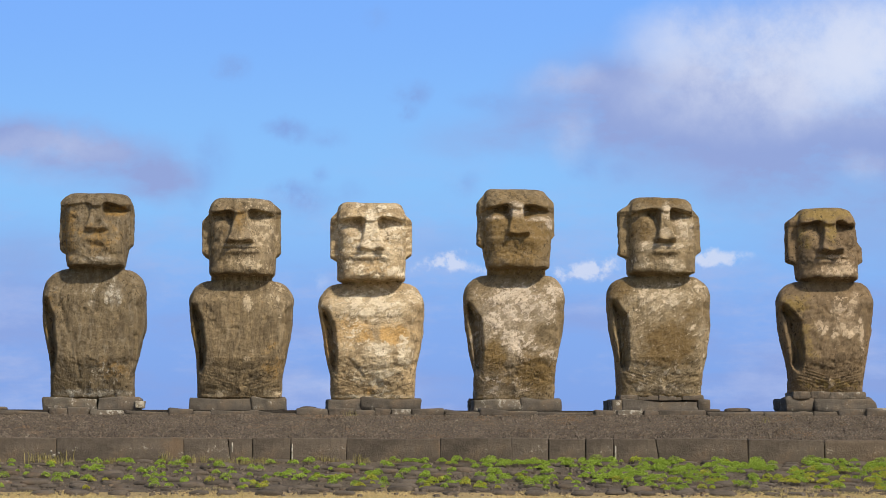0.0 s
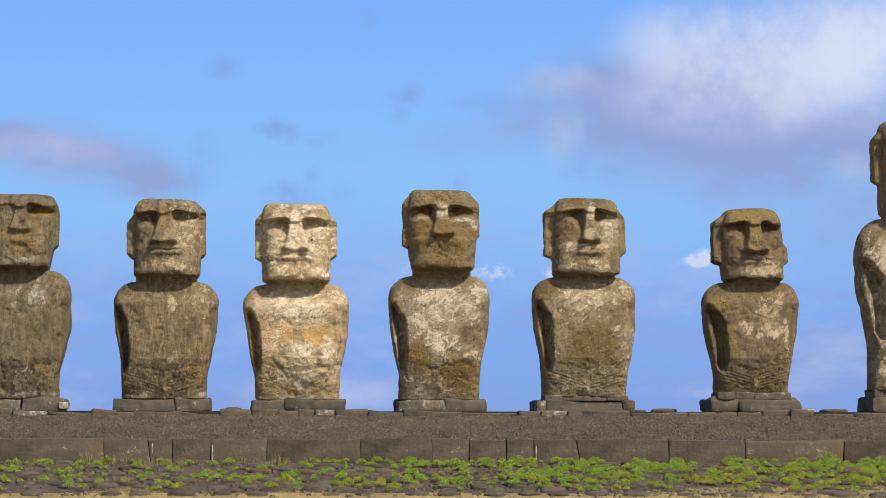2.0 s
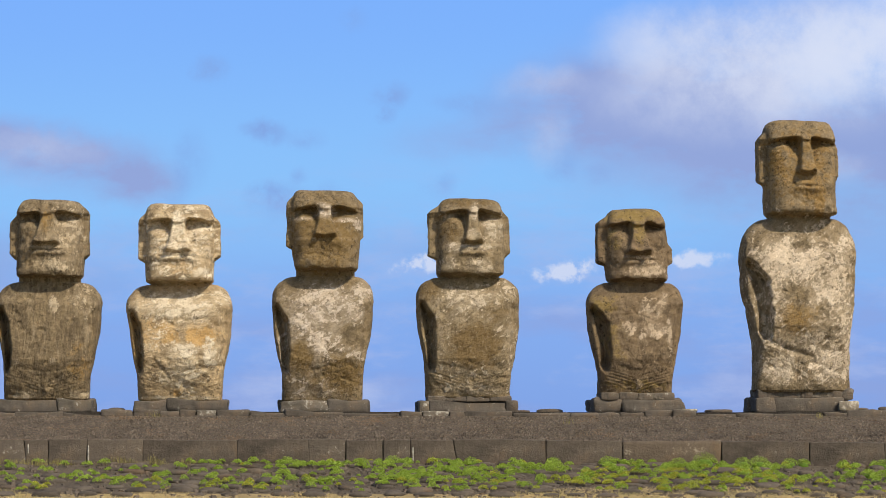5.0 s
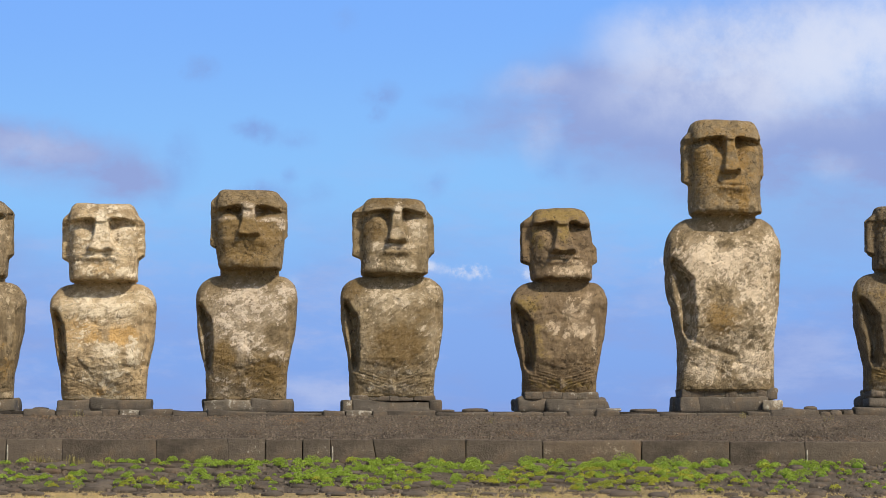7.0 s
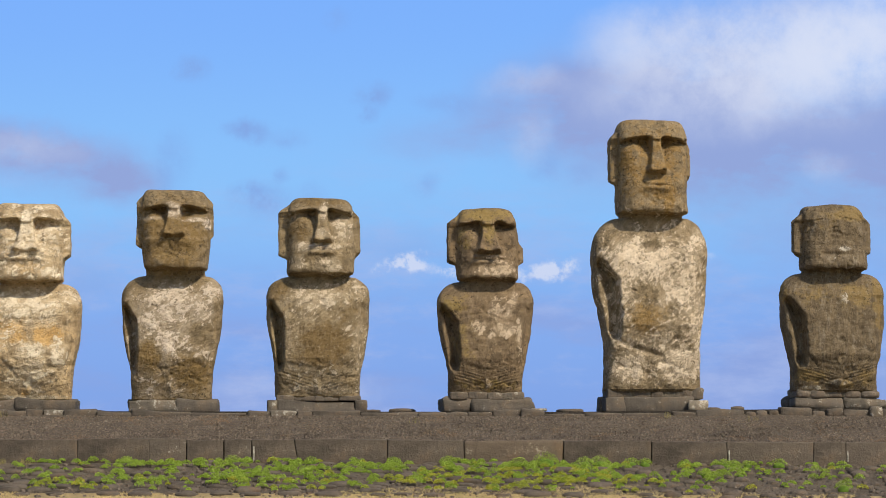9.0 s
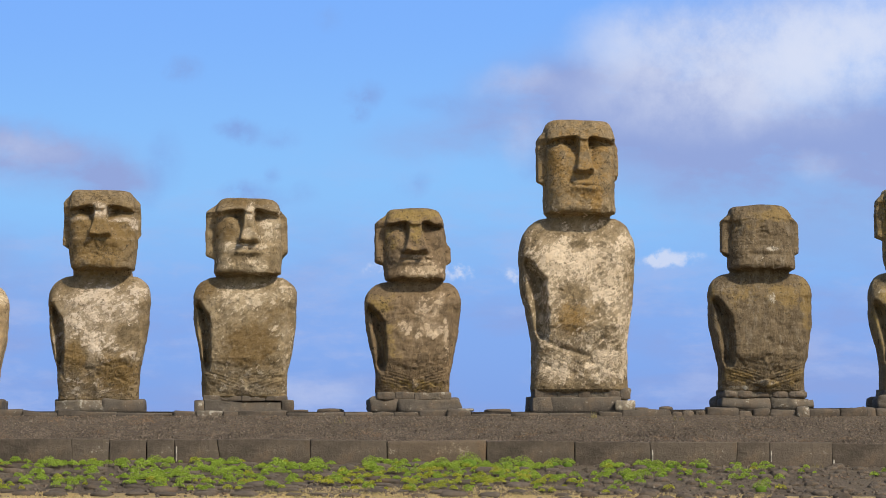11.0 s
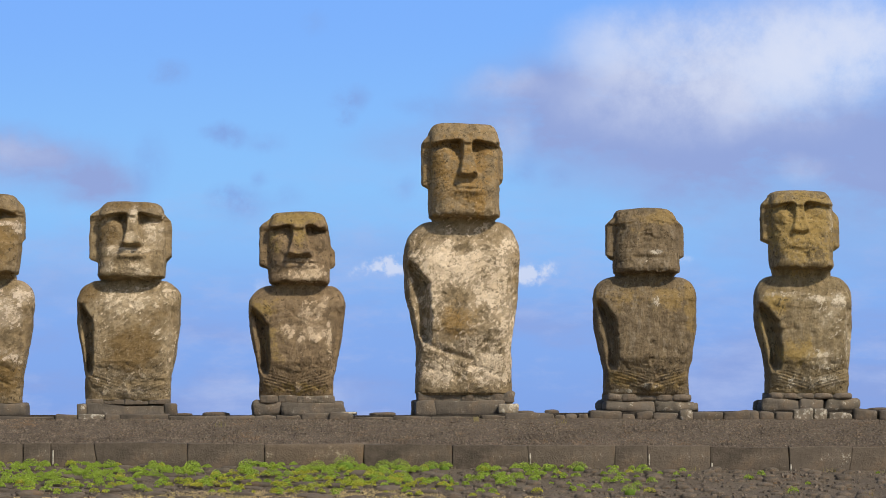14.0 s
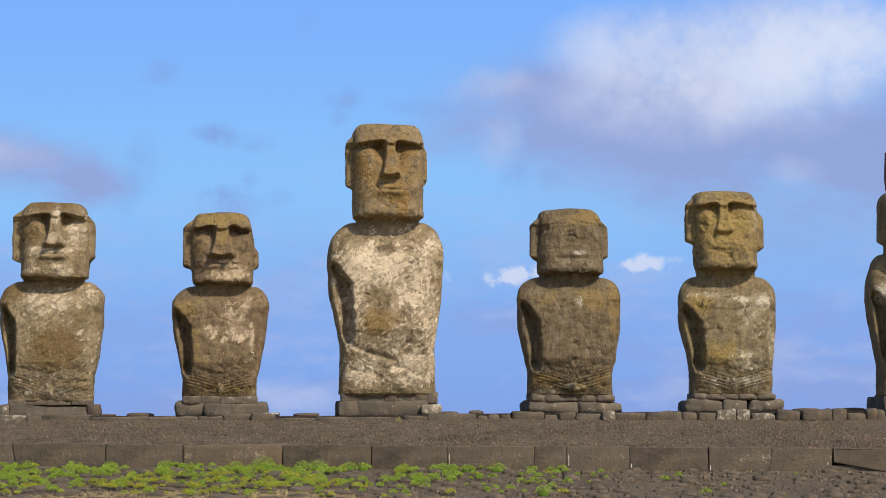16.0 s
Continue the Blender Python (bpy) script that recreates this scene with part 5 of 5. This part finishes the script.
for i in range(8000):
    x, y = nrs.uniform(-16, 34), nrs.uniform(-5.8, -0.02)
    sz = 0.03 + 0.09 * nrs.rand() ** 3
    w = grown(x, y, apron_height(y) + sz * 0.2)
    rows.append((w.x, w.y, w.z, sz * 1.2, sz, sz, nrs.uniform(0, 6.3), i))
tagged(child("pebbles", scatter("pebbles", PEBBLES, rows, MAT_GRAVEL, True), apron), "small brown stones between the boulders", kind="stuff")


# ---- low green succulents ----
def leaf_shape(bend):
    v = np.array([(0, -0.3, -0.1), (0.48, 0.05, 0.40 - bend * 0.5), (0, 0.45, 0.9 - bend), (-0.48, 0.05, 0.40 - bend * 0.5)], float)
    return v, np.array([(0, 1, 2, 3)])


LEAVES = [leaf_shape(b) for b in (0.0, 0.25, 0.45, -0.25)]


def green_cover(x, y):
    """How thickly the plants grow there."""
    along = np.interp(x, (-14, -9, -6, -2, 1, 6, 11, 13.5, 15, 17, 19.5, 24), (0.20, 0.22, 0.22, 0.40, 0.75, 0.95, 1.0, 0.95, 0.50, 0.36, 0.06, 0.01))
    deep = np.interp(y, (-5.2, -4.6, -3.6, -1.5, -0.4, 0), (0.1, 0.55, 0.9, 1.0, 1.0, 0.6))
    patch = 0.5 + 0.5 * value_noise(np.array([[x, y * 1.4, 0.3]]), 1.5, 2.2)[0]
    return along * deep * np.clip(patch * 2.7 - 0.64, 0.05, 1.3)


def clump(rows, cx, cy, cz, r, tall):
    for _ in range(int(60 + 1900 * r)):
        a, d = nrs.uniform(0, 6.3), r * math.sqrt(nrs.rand())
        lift = tall * math.sqrt(max(0.0, 1 - (d / r) ** 2)) * nrs.uniform(0.45, 1.0) + 0.01
        s = nrs.uniform(0.012, 0.023)
        rows.append((cx + d * math.cos(a), cy + d * math.sin(a) * 0.8, cz + lift, s, s, s * 1.2, nrs.uniform(0, 6.3), nrs.randint(4)))


green, lime = [], []
for i in range(6400):
    x, y = nrs.uniform(-15, 26), nrs.uniform(-5.2, -0.05)
    if nrs.rand() > green_cover(x, y) * 0.58:
        continue
    w = grown(x, y, apron_height(y))
    r = nrs.uniform(0.05, 0.155)
    yellow = nrs.rand() < 0.04 + 0.40 * (7.5 < x < 14.5 and y < -1.2) + 0.25 * (y < -3.6)
    clump(lime if yellow else green, w.x, w.y, w.z + 0.04, r, r * nrs.uniform(0.75, 1.2))
tagged(new("ground_plants", scatter("ground_plants", LEAVES, green, MAT_LEAF)), "bright green low succulents growing between the boulders", "plants", kind="stuff")
tagged(new("yellowing_plants", scatter("yellowing_plants", LEAVES, lime, MAT_LIME)), "yellow-green withering succulents on the stony apron", "plants", kind="stuff")


for x, y, r in ((1.2, -0.3, 0.2), (3.9, -0.35, 0.24), (5.9, -0.3, 0.2), (8.0, -0.4, 0.22), (9.4, -0.3, 0.25), (11.2, -0.5, 0.24), (11.9, -0.28, 0.36),
                (12.9, -0.3, 0.24), (13.3, -0.35, 0.28), (14.1, -0.3, 0.22), (14.45, -0.3, 0.2), (15.5, -0.3, 0.17), (16.5, -0.35, 0.2), (16.75, -0.3, 0.17),
                (17.1, -0.4, 0.17), (17.9, -0.4, 0.24), (18.85, -0.3, 0.12), (16.6, -2.3, 0.15), (15.7, -2.2, 0.2), (18.75, -4.4, 0.24)):
    rows = []
    clump(rows, 0, 0, 0, r, r * 0.95)
    ob = new("succulent", stone_mesh("succulent", (r * 1.3, r * 1.0, r * 0.9), 2.2, 3, 0.08, x, MAT_MOSS))
    tagged(child("leaves", scatter("leaves", LEAVES, rows, MAT_LEAF), ob), "small fleshy bright green leaves", kind="stuff")
    ob.location = grown(x, y, apron_height(y) + 0.02)
    tagged(ob, "rounded bright green succulent cushion at the wall foot" if y > -1 else "rounded bright green succulent cushion among the boulders", "plant", "succulents on the apron")


# ---- dry grass and thin weeds ----
def blade(curl):
    v = np.array([(-0.06, 0, 0), (0.06, 0, 0), (-0.05, curl * 0.4, 0.5), (0.05, curl * 0.4, 0.5), (0, curl * 1.3, 0.8)], float)
    return v, np.array([(0, 1, 3), (0, 3, 2), (2, 3, 4)])


BLADES = [blade(c) for c in (-0.6, -0.2, 0.25, 0.7)]
straw = []
while len(straw) < 60000:
    x, y = nrs.uniform(-15, 31), nrs.uniform(-6.6, -3.8)
    edge = -5.6 + 2.0 * value_noise(np.array([[x, 0, 0.5]]), 0.55, 1.0)[0] + (0.12 if x < 16 else -0.9 * min(1, (x - 16) / 3)) + 1.0 * math.exp(-((x - 14.5) / 3) ** 2)
    if y > edge + 0.35 * nrs.rand():
        continue
    w = grown(x, y, apron_height(y))
    s = nrs.uniform(0.022, 0.065)
    straw.append((w.x, w.y, w.z, s * 0.9, s * nrs.uniform(0.4, 1.2), s, nrs.uniform(0, 6.3), nrs.randint(4)))
tagged(new("dry_grass", scatter("dry_grass", BLADES, straw, MAT_STRAW)), "dry straw-yellow grass along the foot of the apron", "grass", kind="stuff")
weeds = []
for x, y in ((-2.35, 2.5), (15.45, 2.45), (8.6, 1.9), (-13.0, 2.4), (17.7, 2.2), (24.5, -4.6), (22.6, -4.2)):
    for _ in range(26):
        w = grown(x + nrs.normal(0, 0.08), y + nrs.normal(0, 0.05), float(ramp_height(y)) if y > 0 else apron_height(y))
        s = nrs.uniform(0.08, 0.26)
        weeds.append((w.x, w.y, w.z, s * 0.3, s * 0.6, s, nrs.uniform(0, 6.3), nrs.randint(4)))
for i in range(70):
    x = nrs.uniform(-13, -2) if i < 55 else nrs.uniform(-2, 26)
    y = nrs.uniform(-0.5, -0.06)
    tall = nrs.uniform(0.12, 0.5 if i < 30 else 0.25)
    for _ in range(nrs.randint(14, 50)):
        w = grown(x + nrs.normal(0, 0.10), y + nrs.normal(0, 0.04), apron_height(y))
        s = tall * nrs.uniform(0.5, 1.0)
        weeds.append((w.x, w.y, w.z, s * 0.35, s * 0.5, s, nrs.uniform(0, 6.3), nrs.randint(4)))
tagged(new("weeds", scatter("weeds", BLADES, weeds, MAT_WEED)), "thin olive and straw weeds at the foot of the wall", "weeds", kind="stuff")
